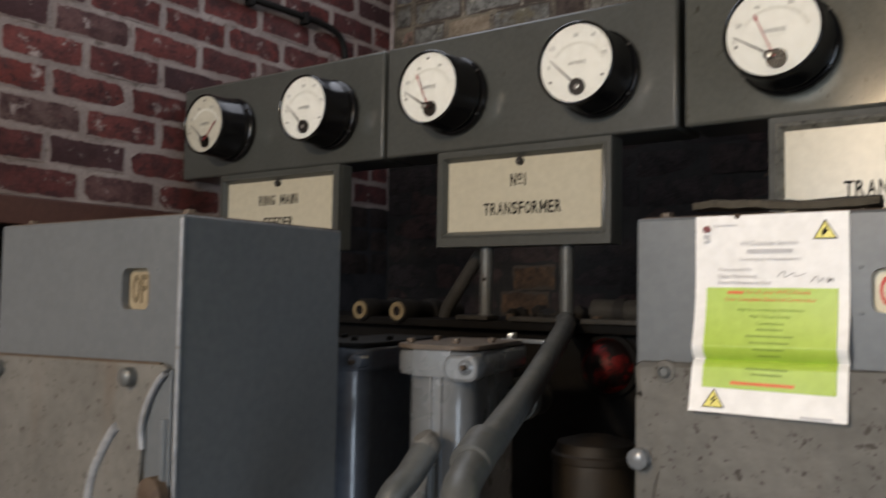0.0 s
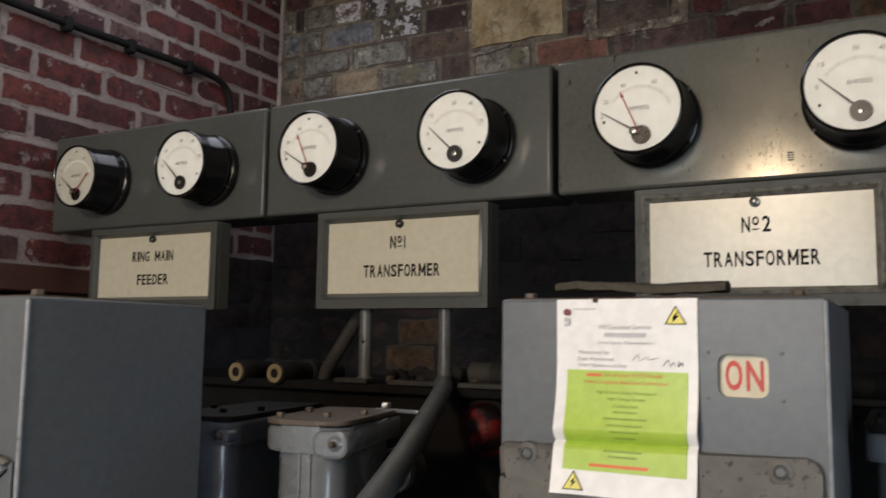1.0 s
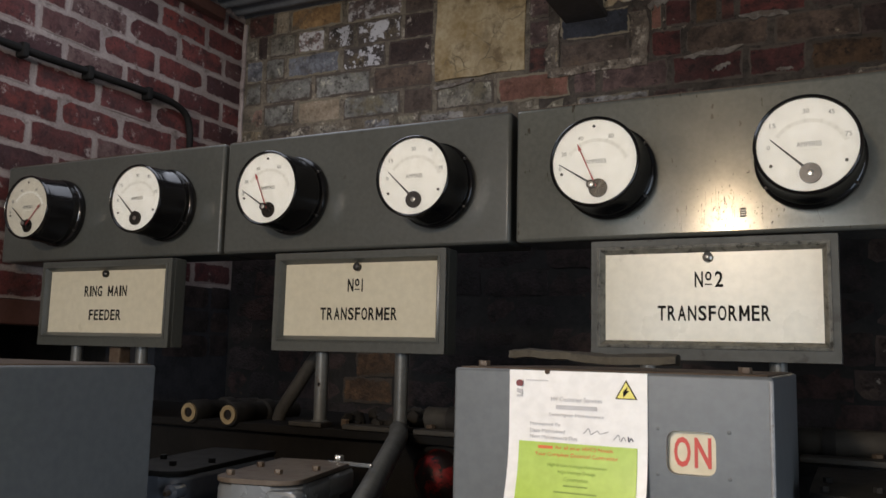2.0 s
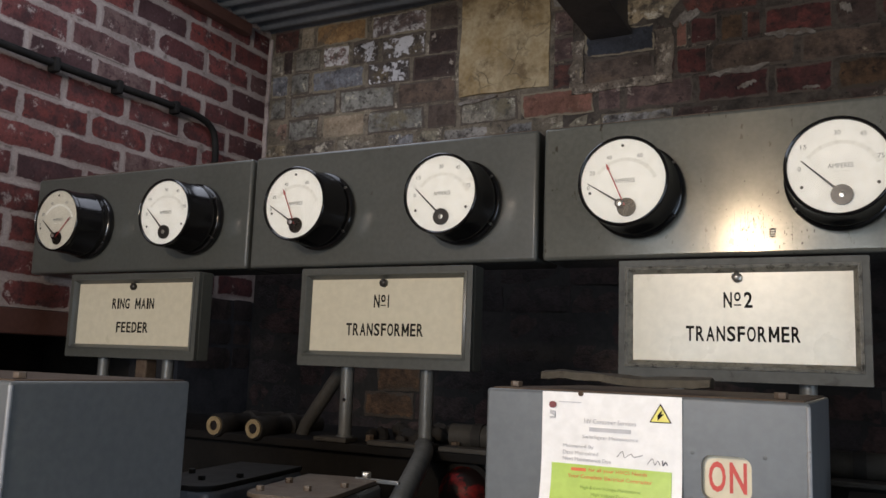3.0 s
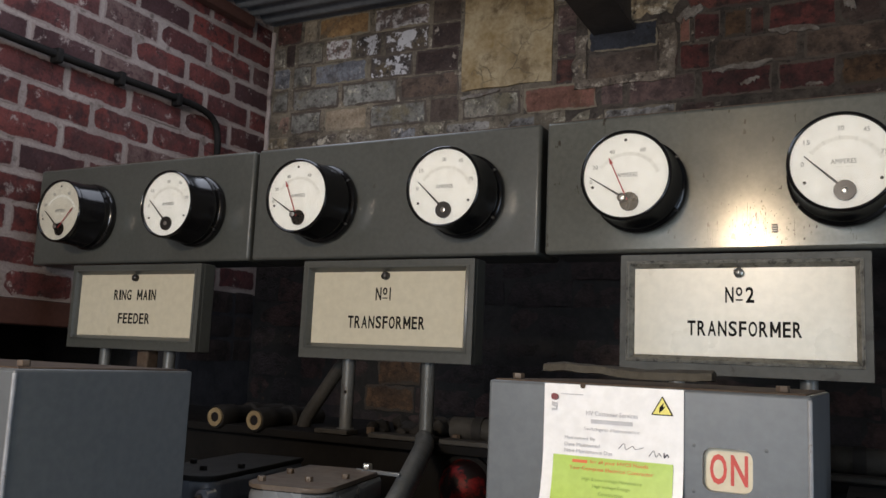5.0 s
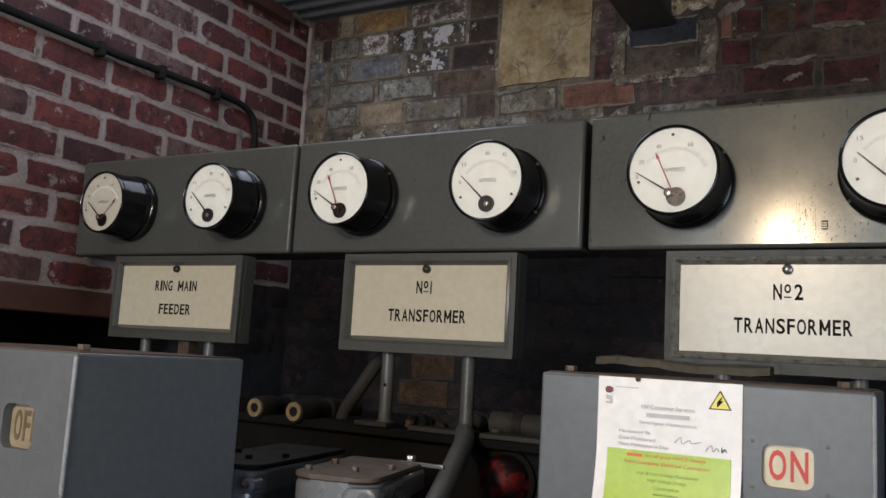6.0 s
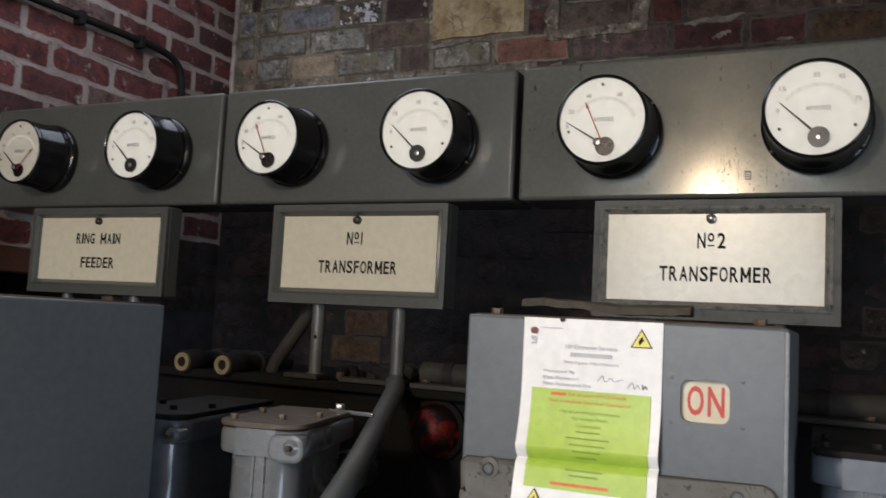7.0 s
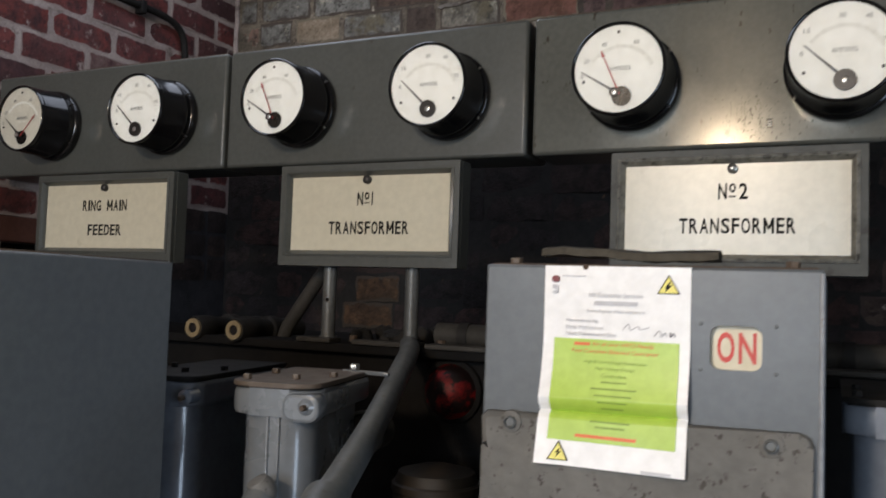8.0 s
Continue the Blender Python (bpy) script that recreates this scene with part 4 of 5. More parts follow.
cd = thing("conduit", (0, 0, 0), "dull grey conduit slanting down between the tanks", "conduit")
part("pipe", tube(smooth_path([(-0.884, 1.776, CH + 0.004), (-0.866, 1.748, 1.586), (-0.840, 1.690, 1.576), (-0.711, 1.355, 1.517), (-0.638, 1.155, 1.486), (-0.583, 1.00, 1.461), (-0.555, 0.94, 1.438), (-0.545, 0.92, 1.36)], 5), 0.0182, 18), PIPE, cd)
part("coupling", tube([(-0.609, 1.066, 1.477), (-0.589, 1.010, 1.465)], 0.0215, 18), PIPE, cd, "pipe coupling")
part("drop", tube([(-0.545, 0.92, 1.37), (-0.545, 0.92, 0.0)], 0.0165, 14), PIPE, cd)
c2 = thing("valve_pipe", (0, 0, 0), "rusty valve and pipe in front of the oil tank", "pipe")
part("pipe", tube(smooth_path([(-0.790, 1.205, 1.430), (-0.795, 1.175, 1.398), (-0.802, 1.145, 1.37), (-0.808, 1.12, 1.30), (-0.808, 1.12, 1.2), (-0.808, 1.12, 0.0)], 5), 0.019, 16), PIPE, c2)
nut = lathe([(0.0, -0.024), (0.018, -0.022), (0.026, -0.010), (0.026, 0.010), (0.020, 0.022), (0.008, 0.026), (0.0, 0.026)], 16, "z", (0, 0, 0))
part("nut", nut, COVER, c2, "rusty rounded nut").matrix_basis = pose(-0.790, 1.208, 1.436, 25, -20, 0) @ Matrix.Scale(0.68, 4)
dome = thing("red_lamp_dome", (0, 0, 0), "dark red glossy dome on the chamber front", "dome")
part("dome", lathe([(0.0, 0.0)] + [(0.054 * math.cos(radians(a)), 0.054 * math.sin(radians(a))) for a in range(0, 88, 8)] + [(0.001, 0.054)], 32, "y", (-0.796, 1.799, 1.507)), REDGLASS, dome)
# collar coloured shade-black so it sinks into the dark
part("collar", lathe([(0.0, -0.002), (0.061, -0.002), (0.061, 0.010), (0.054, 0.014)], 32, "y", (-0.796, 1.799, 1.507)), SHADE_BLACK, dome)
drum = thing("drum", (0, 0, 0), "brown painted drum in the dark under the chamber", "drum")
part("shell", lathe([(0.0, 0.0), (0.075, 0.0), (0.075, 1.36), (0.066, 1.385), (0.03, 1.395), (0.0, 1.395)], 32, "z", (-0.76, 1.66, 0)), OLIVE, drum)
part("hoop", lathe([(0.0745, 1.352), (0.0775, 1.355), (0.0775, 1.366), (0.0740, 1.369)], 32, "z", (-0.76, 1.66, 0)), OLIVE, drum)

strap = thing("tank_strap", (0, 0, 0), "pale painted steel strap bolted across the tank", "strap")
part("bar", box(-0.832, -0.752, 1.455, 1.462, 1.562, 1.568, 0.0015), TANKL, strap)
part("bolt", hexagon(0.0075, 1.5682, 1.577, -0.812, 1.4585), CHROME, strap, "bright bolt head")
# round end of a tank behind the conduit; pale ring paints its lit rim
gland = thing("cable_gland", (0, 0, 0), "grimy round tank end, its lit rim painted pale", "gland")
part("barrel", lathe([(0.0, -0.05), (0.0292, -0.05), (0.0292, -0.004), (0.026, 0.0), (0.0, 0.0)], 28, "y", (-0.792, 1.455, 1.474)), DARKPIPE, gland)
part("rim", ring([(-0.792 + 0.034 * math.cos(math.tau * k / 32), 1.474 + 0.034 * math.sin(math.tau * k / 32)) for k in range(32)],
                 [(-0.792 + 0.0295 * math.cos(math.tau * k / 32), 1.474 + 0.0295 * math.sin(math.tau * k / 32)) for k in range(32)], 1.462, 1.447), PIPE, gland, "pale ring for the lit rim")

# ---------------------------------------------------------------- switch boxes


def switch_box(x0, x1, y0, y1, top, win, word, ink, label, label_plate, paint, plate):
    """A steel switch enclosure with a recessed indicator window in its front."""
    th = thing("switch_box", ((x0 + x1) / 2, (y0 + y1) / 2, 0), label, "switch box", "oil switch boxes")
    ox, oy = (x0 + x1) / 2, (y0 + y1) / 2
    bm = box(x0 - ox, x1 - ox, y0 - oy, y1 - oy, 0.02, top, 0.0032, 3)
    front = max((f for f in bm.faces if f.calc_center_median().y < y0 - oy + 0.0005), key=lambda f: f.calc_area())
    xs, zs = [v.co.x for v in front.verts], [v.co.z for v in front.verts]
    lim = (min(xs), max(xs), min(zs), max(zs))
    bmesh.ops.delete(bm, geom=[front], context="FACES_ONLY")
    wx0, wx1, wz0, wz1 = win[0] - ox, win[1] - ox, win[2], win[3]
    ring(rrect(*lim, 0.00002, 6), rrect(wx0, wx1, wz0, wz1, 0.010, 6), y0 - oy, y0 - oy + 0.010, bm)
    mark_flat(bm, True)
    part("body", bm, paint, th)
    pl = part("indicator_plate", box(wx0 - 0.012, wx1 + 0.012, y0 - oy + 0.0105, y0 - oy + 0.014, wz0 - 0.01, wz1 + 0.01), plate, th, label_plate)
    engraved(word, (wx0 + wx1) / 2, (wz0 + wz1) / 2, (wx1 - wx0) * 0.76, (wz1 - wz0) * 0.70, y0 - oy + 0.0104, ink, pl)
    for dx in (-0.012, 0.018):
        for dz in (-0.018, 0.018):
            x = (wx1 if dx > 0 else wx0) + dx * 0.7
            part("rivet", lathe([(0.0022, -0.001), (0.002, 0.0004), (0.001, 0.0009)], 10, "y", (x, y0 - oy, (wz0 + wz1) / 2 + dz * 1.25)), paint, th)
    part("top_lip", box(x0 - ox + 0.005, x1 - ox - 0.005, y0 - oy + 0.007, y1 - oy - 0.004, top - 0.001, top + 0.0018, 0.0008, 1), RUST, th, "rust-brown stained top")
    # pale tube down the corner stands for its edge highlight
    part("worn_glint_edge", tube([(x1 - ox - 0.0016, y0 - oy + 0.0016, z) for z in (0.03, 1.0, 1.5, top - 0.004)], 0.0026, 10), EDGE, th, "worn corner, its highlight a pale tube")
    for x, y in ((x0 - ox + 0.024, y0 - oy + 0.03), (x1 - ox - 0.028, y0 - oy + 0.03)):
        part("top_bolt", hexagon(0.0068, top + 0.002, top + 0.0085, x, y), LID, th)
    for x in (x0 - ox + 0.04, x1 - ox - 0.04):
        part("foot", box(x - 0.03, x + 0.03, y0 - oy + 0.01, y1 - oy - 0.01, 0.0, 0.021), GRIME_SHADE, th)
    return th, ox, oy


BX0, BX1, BY0 = -0.489, -0.1505, 1.190
right, ox, oy = switch_box(BX0, BX1, BY0, 1.56, 1.724, (-0.252, -0.204, 1.625, 1.668), "ON", RED, "grey steel switch box, indicator showing on", "ivory plate with red letters", OCB, IVORY)
# lower cover with a rolled top, scalloped at its lower corner
edge = [(-0.158 - 0.013 + 0.013 * math.sin(radians(a)), 1.559 + 0.013 * math.cos(radians(a))) for a in range(0, 91, 15)]
left_edge = [(-0.462, 1.20), (-0.472, 1.40), (-0.466, 1.435), (-0.455, 1.465), (-0.450, 1.490), (-0.452, 1.512), (-0.470, 1.524), (-0.485, 1.530), (-0.487, 1.560), (-0.480, 1.567)]
cov = part("cover", prism([(x - ox, z) for x, z in left_edge + edge + [(-0.158, 1.20)]], BY0 - 0.012 - oy, BY0 - 0.0005 - oy, "xz", 0.007), COVER, right, "rust-stained cast lower cover")
part("lug_plate", box(-0.487 - ox, -0.440 - ox, BY0 - 0.0095 - oy, BY0 - 0.001 - oy, 1.20, 1.53, 0.004), COVER, right)
for x, z in ((-0.451, 1.557), (-0.194, 1.559)):
    part("boss", lathe([(0.0125, -0.004), (0.0118, 0.0012), (0.0095, 0.002), (0.001, 0.0022)], 24, "y", (x - ox, BY0 - 0.012 - oy, z)), COVER, cov)
    part("bolt", lathe([(0.0066, 0.0), (0.0066, 0.006), (0.0050, 0.0072), (0.0042, 0.0045), (0.001, 0.0045)], 16, "y", (x - ox, BY0 - 0.012 - oy, z)), PIPE, cov, "slotted steel bolt")
part("side_bolt", lathe([(0.0115, 0.0), (0.0115, 0.014), (0.008, 0.017), (0.001, 0.0175)], 16, "y", (-0.478 - ox, BY0 - 0.0095 - oy, 1.462)), TANKL, right, "pale painted bolt")

bt = thing("batten", (0, 0, 0), "dusty grey wooden batten lying on the switch box", "batten")
bb = prism([(1.232, 1.7345), (1.262, 1.7340), (1.263, 1.7435), (1.248, 1.7455), (1.233, 1.7425)], -0.440, -0.250, "yz")
bmesh.ops.subdivide_edges(bb, edges=[e for e in bb.edges if abs(e.verts[0].co.x - e.verts[1].co.x) > 0.1], cuts=18, use_grid_fill=True)
for v in bb.verts:
    k = noise.noise(v.co * 45.0)
    v.co.z += 0.0025 * math.sin(v.co.x * 26) + 0.0022 * k
    v.co.y += 0.0025 * noise.noise(v.co * 38.0 + Vector((3, 1, 7)))
part("stick", bb, WOOD, bt)

LX0, LX1, LY0 = -1.236, -0.857, 0.857
leftb, ox, oy = switch_box(LX0, LX1, LY0, 1.104, 1.716, (-0.962, -0.911, 1.613, 1.659), "OFF", FADED, "grey steel switch box drawn forward, indicator showing off", "browned plate with faded letters", OCB, DULL)
scal = [(-0.915, 1.20), (-0.905, 1.38), (-0.901, 1.463), (-0.904, 1.493), (-0.892, 1.521), (-0.878, 1.540), (-0.866, 1.549), (-0.863, 1.553), (-0.870, 1.557)]
lcov = part("cover", prism([(x - ox, z) for x, z in [(LX0 + 0.004, 1.20)] + scal + [(LX0 + 0.012, 1.549), (LX0 + 0.004, 1.541)]], LY0 - 0.010 - oy, LY0 - 0.0005 - oy, "xz", 0.0035), COVER, leftb, "rust-stained lower cover with a scalloped edge")
part("rust_line", tube([(LX0 + 0.014 - ox, LY0 - 0.006 - oy, 1.5487), (-0.876 - ox, LY0 - 0.006 - oy, 1.5567)], 0.0022, 8), RUST, lcov, "rust along the top edge")
part("lug_plate", box(-0.93 - ox, LX1 - 0.004 - ox, LY0 - 0.004 - oy, LY0 - 0.001 - oy, 1.20, 1.552, 0.001), OCB, leftb)
part("lug_rib", tube(smooth_path([(LX1 - 0.012 - ox, LY0 - 0.005 - oy, z) for z in (1.20, 1.35, 1.50)], 3), 0.004, 10), OCB, leftb)
# rib and scallop tubes are pale to paint in their glints
part("rib", tube(smooth_path([(x - ox, LY0 - 0.011 - oy, z) for x, z in ((-0.945, 1.485), (-0.957, 1.473), (-0.976, 1.447), (-0.989, 1.421), (-0.996, 1.37), (-0.998, 1.21))], 5), 0.0055, 10), EDGE, lcov, "worn curved rib, paler for its sky glint")
part("worn_glint_edge", tube(smooth_path([(x - ox, LY0 - 0.008 - oy, z) for x, z in ((-0.867, 1.548), (-0.878, 1.539), (-0.892, 1.520), (-0.904, 1.493), (-0.902, 1.465))], 4), 0.0035, 8), EDGE, lcov, "worn edge, its sky glint a pale tube")
for x, z in ((-0.922, 1.541), (-1.204, 1.533)):
    part("bolt", lathe([(0.0105, 0.0), (0.0105, 0.010), (0.007, 0.013), (0.001, 0.0135)], 16, "y", (x - ox, LY0 - 0.010 - oy, z)), PIPE, lcov, "worn steel bolt")
part("pivot", lathe([(0.0, 0.0), (0.020, 0.0), (0.020, 0.012), (0.013, 0.016), (0.0, 0.016)], 20, "y", (0, 0, 0)), RUST, leftb, "rusty pivot boss").matrix_basis = pose(LX1 - 0.020 - ox, LY0 - 0.004 - oy, 1.420, 0, 0, 0)

# ---------------------------------------------------------------- maintenance notice, taped on and folded over the cover
NX0, NX1, NZ0, NZ1 = -0.421, -0.270, 1.520, 1.7235


def sheet_y(x, z):
    """How far forward the paper hangs at a height: bellied off the box, rolled in to a crease at the cover's top, then out over the cover and hanging clear."""
    crease = 1.5735 + 0.02 * (x + 0.345)
    d = crease - z
    if d < -0.015:
        k = min(1.0, max(0.0, (crease + 0.085 - z) / 0.070))
        out = 0.0022 + 0.0008 * math.sin((x + 0.35) * 30) * (1 - k) + 0.0128 * k * k
    elif d < 0.0:
        k = 1.0 + d / 0.015
        out = 0.0150 - 0.0098 * k * k
    elif d < 0.007:
        out = 0.0052 + 0.0083 * (d / 0.007) ** 0.45
    else:
        d -= 0.007
        out = 0.0135 + 0.17 * d + max(0.0, -0.39 - x) * d * 3
    return BY0 - out


def patch(x0, x1, z0, z1, lift, nx=6, nz=None, thick=0.0, slope=0.0, bm=None):
    """A piece of paper or print that follows the sheet; slope lowers its right-hand bottom corner."""
    bm = bm or bmesh.new()
    nz = nz or max(2, int((z1 - z0) / 0.002))
    g = []
    for j in range(nz + 1):
        row = []
        for i in range(nx + 1):
            x = x0 + (x1 - x0) * i / nx
            z = z1 + (z0 - z1) * j / nz
            row.append(bm.verts.new((x, sheet_y(x, z) - lift, z)))
        g.append(row)
    for a, b in zip(g, g[1:]):
        for i in range(nx):
            bm.faces.new((a[i], a[i + 1], b[i + 1], b[i]))
    return bm


notice = thing("notice", (0, 0, 0), "white and lime green maintenance notice taped to the switch box", "notice")
pm = patch(NX0, NX1, NZ0, NZ1, 0.0, 16, 300)
sheet = part("sheet", pm, PAPER, notice, "creased white paper, bottom folded forward")
part("green_block", patch(-0.4085, -0.280, 1.545, 1.6480, 0.0015, 14, 160), GREEN, sheet, "lime green printed block")


def notice_text(words, cx, cz, w, h, material):
    ob = lettering("print_line", words, cx, cz, w, h, 0.0, material, sheet, depth=0.0002)
    for v in ob.data.vertices:
        v.co.y += sheet_y(v.co.x, v.co.z) - 0.0020


def bar(x0, x1, z, h, material, lift=0.0022):
    part("print_bar", patch(x0, x1, z - h / 2, z + h / 2, lift, 4, 5), material, sheet)


notice_text("HV Customer Services", -0.3445, 1.6940, 0.056, 0.0050, GREYINK)
bar(-0.367, -0.322, 1.6855, 0.0042, GREYINK)
notice_text("Switchgear Maintenance", -0.3445, 1.6770, 0.060, 0.0048, GREYINK)
notice_text("Maintained By", -0.3790, 1.6665, 0.034, 0.0044, GREYINK)
notice_text("Date Maintained", -0.3765, 1.6600, 0.039, 0.0040, GREYINK)
notice_text("Next Maintenance Due", -0.3695, 1.6535, 0.053, 0.0040, GREYINK)
notice_text("Your Complete Electrical Contractor", -0.3445, 1.6355, 0.090, 0.0050, ORANGE)
notice_text("for all your HVCS Needs", -0.3360, 1.6430, 0.062, 0.0050, ORANGE)
bar(-0.3865, -0.3700, 1.6430, 0.0032, ORANGE)
notice_text("High & Low Voltage Maintenance", -0.3430, 1.6250, 0.064, 0.0042, GREENINK)
notice_text("High Voltage Design", -0.3430, 1.6185, 0.040, 0.0042, GREENINK)
notice_text("Construction", -0.3430, 1.6120, 0.026, 0.0038, GREENINK)
for k, w in enumerate((0.026, 0.046, 0.038, 0.030, 0.022)):
    bar(-0.343 - w / 2, -0.343 + w / 2, 1.6055 - 0.0066 * k, 0.0017, GREENINK)
for k, w in enumerate((0.040, 0.030)):
    bar(-0.345 - w / 2, -0.345 + w / 2, 1.5660 - 0.0055 * k, 0.0020, GREENINK)
bar(-0.380, -0.318, 1.5510, 0.0032, ORANGE)
bar(-0.312, -0.283, 1.5225, 0.0026, GREYINK)
logo = bmesh.new()
prism(rrect(-0.4125, -0.4045, 1.7060, 1.7130, 0.003), BY0 - 0.0040, BY0 - 0.0034, bm=logo)
part("logo_shield", logo, MAROON, sheet, "small maroon printed shield")
lg2 = stroke((-0.4115, 1.7030), (-0.4055, 1.7015), 0.0011, 0.0011, BY0 - 0.0040, BY0 - 0.0034)
stroke((-0.4115, 1.7010), (-0.4055, 1.6985), 0.0011, 0.0011, BY0 - 0.0040, BY0 - 0.0034, lg2)
stroke((-0.4115, 1.6955), (-0.4055, 1.6965), 0.0011, 0.0011, BY0 - 0.0040, BY0 - 0.0034, lg2)
part("logo_mark", lg2, GREYINK, sheet)
bar(-0.4015, -0.376, 1.7130, 0.0009, GREYINK)


def warning(cx, cz, s, lift):
    def at(p):
        return (cx + p[0] * s, cz + p[1] * s)
    for nm, tri, mt, dy in (("warning_border", [(-0.5, -0.43), (0.5, -0.43), (0.0, 0.43)], INK, 0.0), ("warning_triangle", [(-0.42, -0.385), (0.42, -0.385), (0.0, 0.335)], YELLOW, 0.0004),
                            ("warning_bolt", [(0.10, 0.17), (-0.13, -0.10), (-0.01, -0.10), (-0.12, -0.34), (0.15, -0.04), (0.03, -0.04)], INK, 0.0008)):
        pts = [at(p) for p in tri]
        bm = bmesh.new()
        a = [bm.verts.new((x, sheet_y(x, z) - lift - dy, z)) for x, z in pts]
        bm.faces.new(a)
        bmesh.ops.triangulate(bm, faces=bm.faces[:])
        part(nm, bm, mt, sheet)


warning(-0.2915, 1.7065, 0.0230, 0.0012)
warning(-0.3960, 1.5345, 0.0225, 0.0020)
sig = tube(smooth_path([(-0.337, 0, 1.6590), (-0.331, 0, 1.6650), (-0.329, 0, 1.6590), (-0.322, 0, 1.6630), (-0.319, 0, 1.6600), (-0.310, 0, 1.6625)], 5), 0.00025, 5)
tube(smooth_path([(-0.305, 0, 1.6540), (-0.300, 0, 1.6600), (-0.2975, 0, 1.6540), (-0.2945, 0, 1.6580), (-0.292, 0, 1.6545)], 5), 0.0003, 5, sig)
tube(smooth_path([(-0.2895, 0, 1.6590), (-0.2890, 0, 1.6540), (-0.2865, 0, 1.6575), (-0.2845, 0, 1.6545)], 5), 0.0006, 5, sig)
for v in sig.verts:
    v.co.y = v.co.y * 0.3 + sheet_y(v.co.x, v.co.z) - 0.0008
part("pen_scrawl", sig, SIGNED, sheet, "pen scrawl")
part("rust_spot", disc(0.0030, BY0 - 0.0030, BY0 - 0.0036, -0.377, 1.7225, 10), RUST, sheet)

# ---------------------------------------------------------------- black conduit on the brick wall
wc = thing("wall_conduit", (0, 0, 0), "black painted conduit clipped along the brick wall", "conduit")
run = [(LX + 0.020, y, z) for y, z in ((-2.5, 2.54), (0.6, 2.553), (1.3, 2.557), (1.66, 2.559), (1.82, 2.560), (2.04, 2.566), (2.27, 2.573), (2.40, 2.571), (2.465, 2.548), (2.490, 2.500), (2.496, 2.40), (2.497, 2.0), (2.497, 1.87))]
part("pipe", tube(smooth_path(run, 6), 0.0116, 14), CABLE, wc)
for y, z in ((0.9, 2.555), (1.40, 2.558), (1.825, 2.561), (2.05, 2.567), (2.29, 2.573)):
    part("saddle", box(LX + 0.0005, LX + 0.036, y - 0.011, y + 0.011, z - 0.026, z + 0.018, 0.006), CABLE, wc)

# ---------------------------------------------------------------- bricks


def brick_mesh(name, seed, length, height, depth, material, rough=0.003):
    """One brick with uneven worn arrises: front at y = 0, centred on x and z."""
    r = random.Random(seed)
    nx, nz = 6, 3
    verts, faces = [], []
    for j in range(nz + 1):
        for i in range(nx + 1):
            u, v = i / nx, j / nz
            edge = (i in (0, nx)) + (j in (0, nz))
            x = (u - 0.5) * length + r.uniform(-1, 1) * rough * (0.8 if edge else 0.3)
            z = (v - 0.5) * height + r.uniform(-1, 1) * rough * (0.6 if edge else 0.3)
            y = (0.0022 if edge == 1 else 0.0035 if edge else 0.0) + r.uniform(-0.3, 0.7) * rough * 0.7
            verts.append((x, y, z))
    w = nx + 1
    for j in range(nz):
        for i in range(nx):
            a = j * w + i
            faces.append((a, a + 1, a + w + 1, a + w))
    rim = [i for i in range(w)] + [j * w + nx for j in range(1, nz + 1)] + [nz * w + i for i in range(nx - 1, -1, -1)] + [j * w for j in range(nz - 1, 0, -1)]
    base = len(verts)
    for k in rim:
        x, y, z = verts[k]
        verts.append((x, depth, z))
    n = len(rim)
    for k in range(n):
        q = (k + 1) % n
        faces.append((rim[q], rim[k], base + k, base + q))
    me = bpy.data.meshes.new(name)
    me.from_pydata(verts, [], faces)
    me.update()
    for p in me.polygons:
        p.use_smooth = True
    me.set_sharp_from_angle(angle=radians(50))
    me.materials.append(material)
    return me


def lay(mesh, parent, m):
    ob = new("brick", mesh)
    ob.parent = parent
    ob.matrix_basis = m
    return ob


rb = random.Random(11)
STR = 0.231
west = [brick_mesh("brick", 20 + k, STR - 0.0135, 0.0740, 0.030, BRICK, 0.0016) for k in range(7)]
# dark copies of the wall brick, painted with the pier's shade
west_shade = [brick_mesh("brick", 40 + k, STR - 0.0135, 0.0740, 0.030, SHADE_BRICK, 0.0016) for k in range(3)]
turn = pose(0, 0, 0, 0, 0, 90)
for k in range(-2, 13):
    zc = 2.770 - 0.0865 * k
    y = 1.978 - STR * 5 if k % 2 == 0 else 1.880 - STR * 4
    while y < BY - 0.03:
        y1 = min(y + STR, BY)
        low = zc < HZ + 0.11
        if low and y < HY0:
            y1 = min(y1, HY0)
        elif low and y < HY1 < y1:
            y = HY1
        if y1 > 0.95 and y1 - y > 0.05:
            mid, ln = (y + y1) / 2, y1 - y
            if not (low and y1 > HY0 and y < HY1) and not (1.77 < zc < 1.88 and 1.05 < y1 < HY1 + 0.08):
                tilt = 0.0 if mid < 1.7 else (mid - 1.9) * 0.022
                m = Matrix.Translation((LX + rb.uniform(-0.0015, 0.0015), mid, zc + tilt)) @ turn @ pose(0, 0, 0, rb.uniform(-0.6, 0.6), rb.uniform(-0.6, 0.6), rb.uniform(-0.5, 0.5))
                lay(rb.choice(west_shade if zc < 1.96 and mid > 2.3 else west), wall_left, m @ Matrix.Diagonal(((ln - 0.0135) / (STR - 0.0135), 1, 1, 1)))
        y = y1

COURSE = 0.0905
kinds = {}
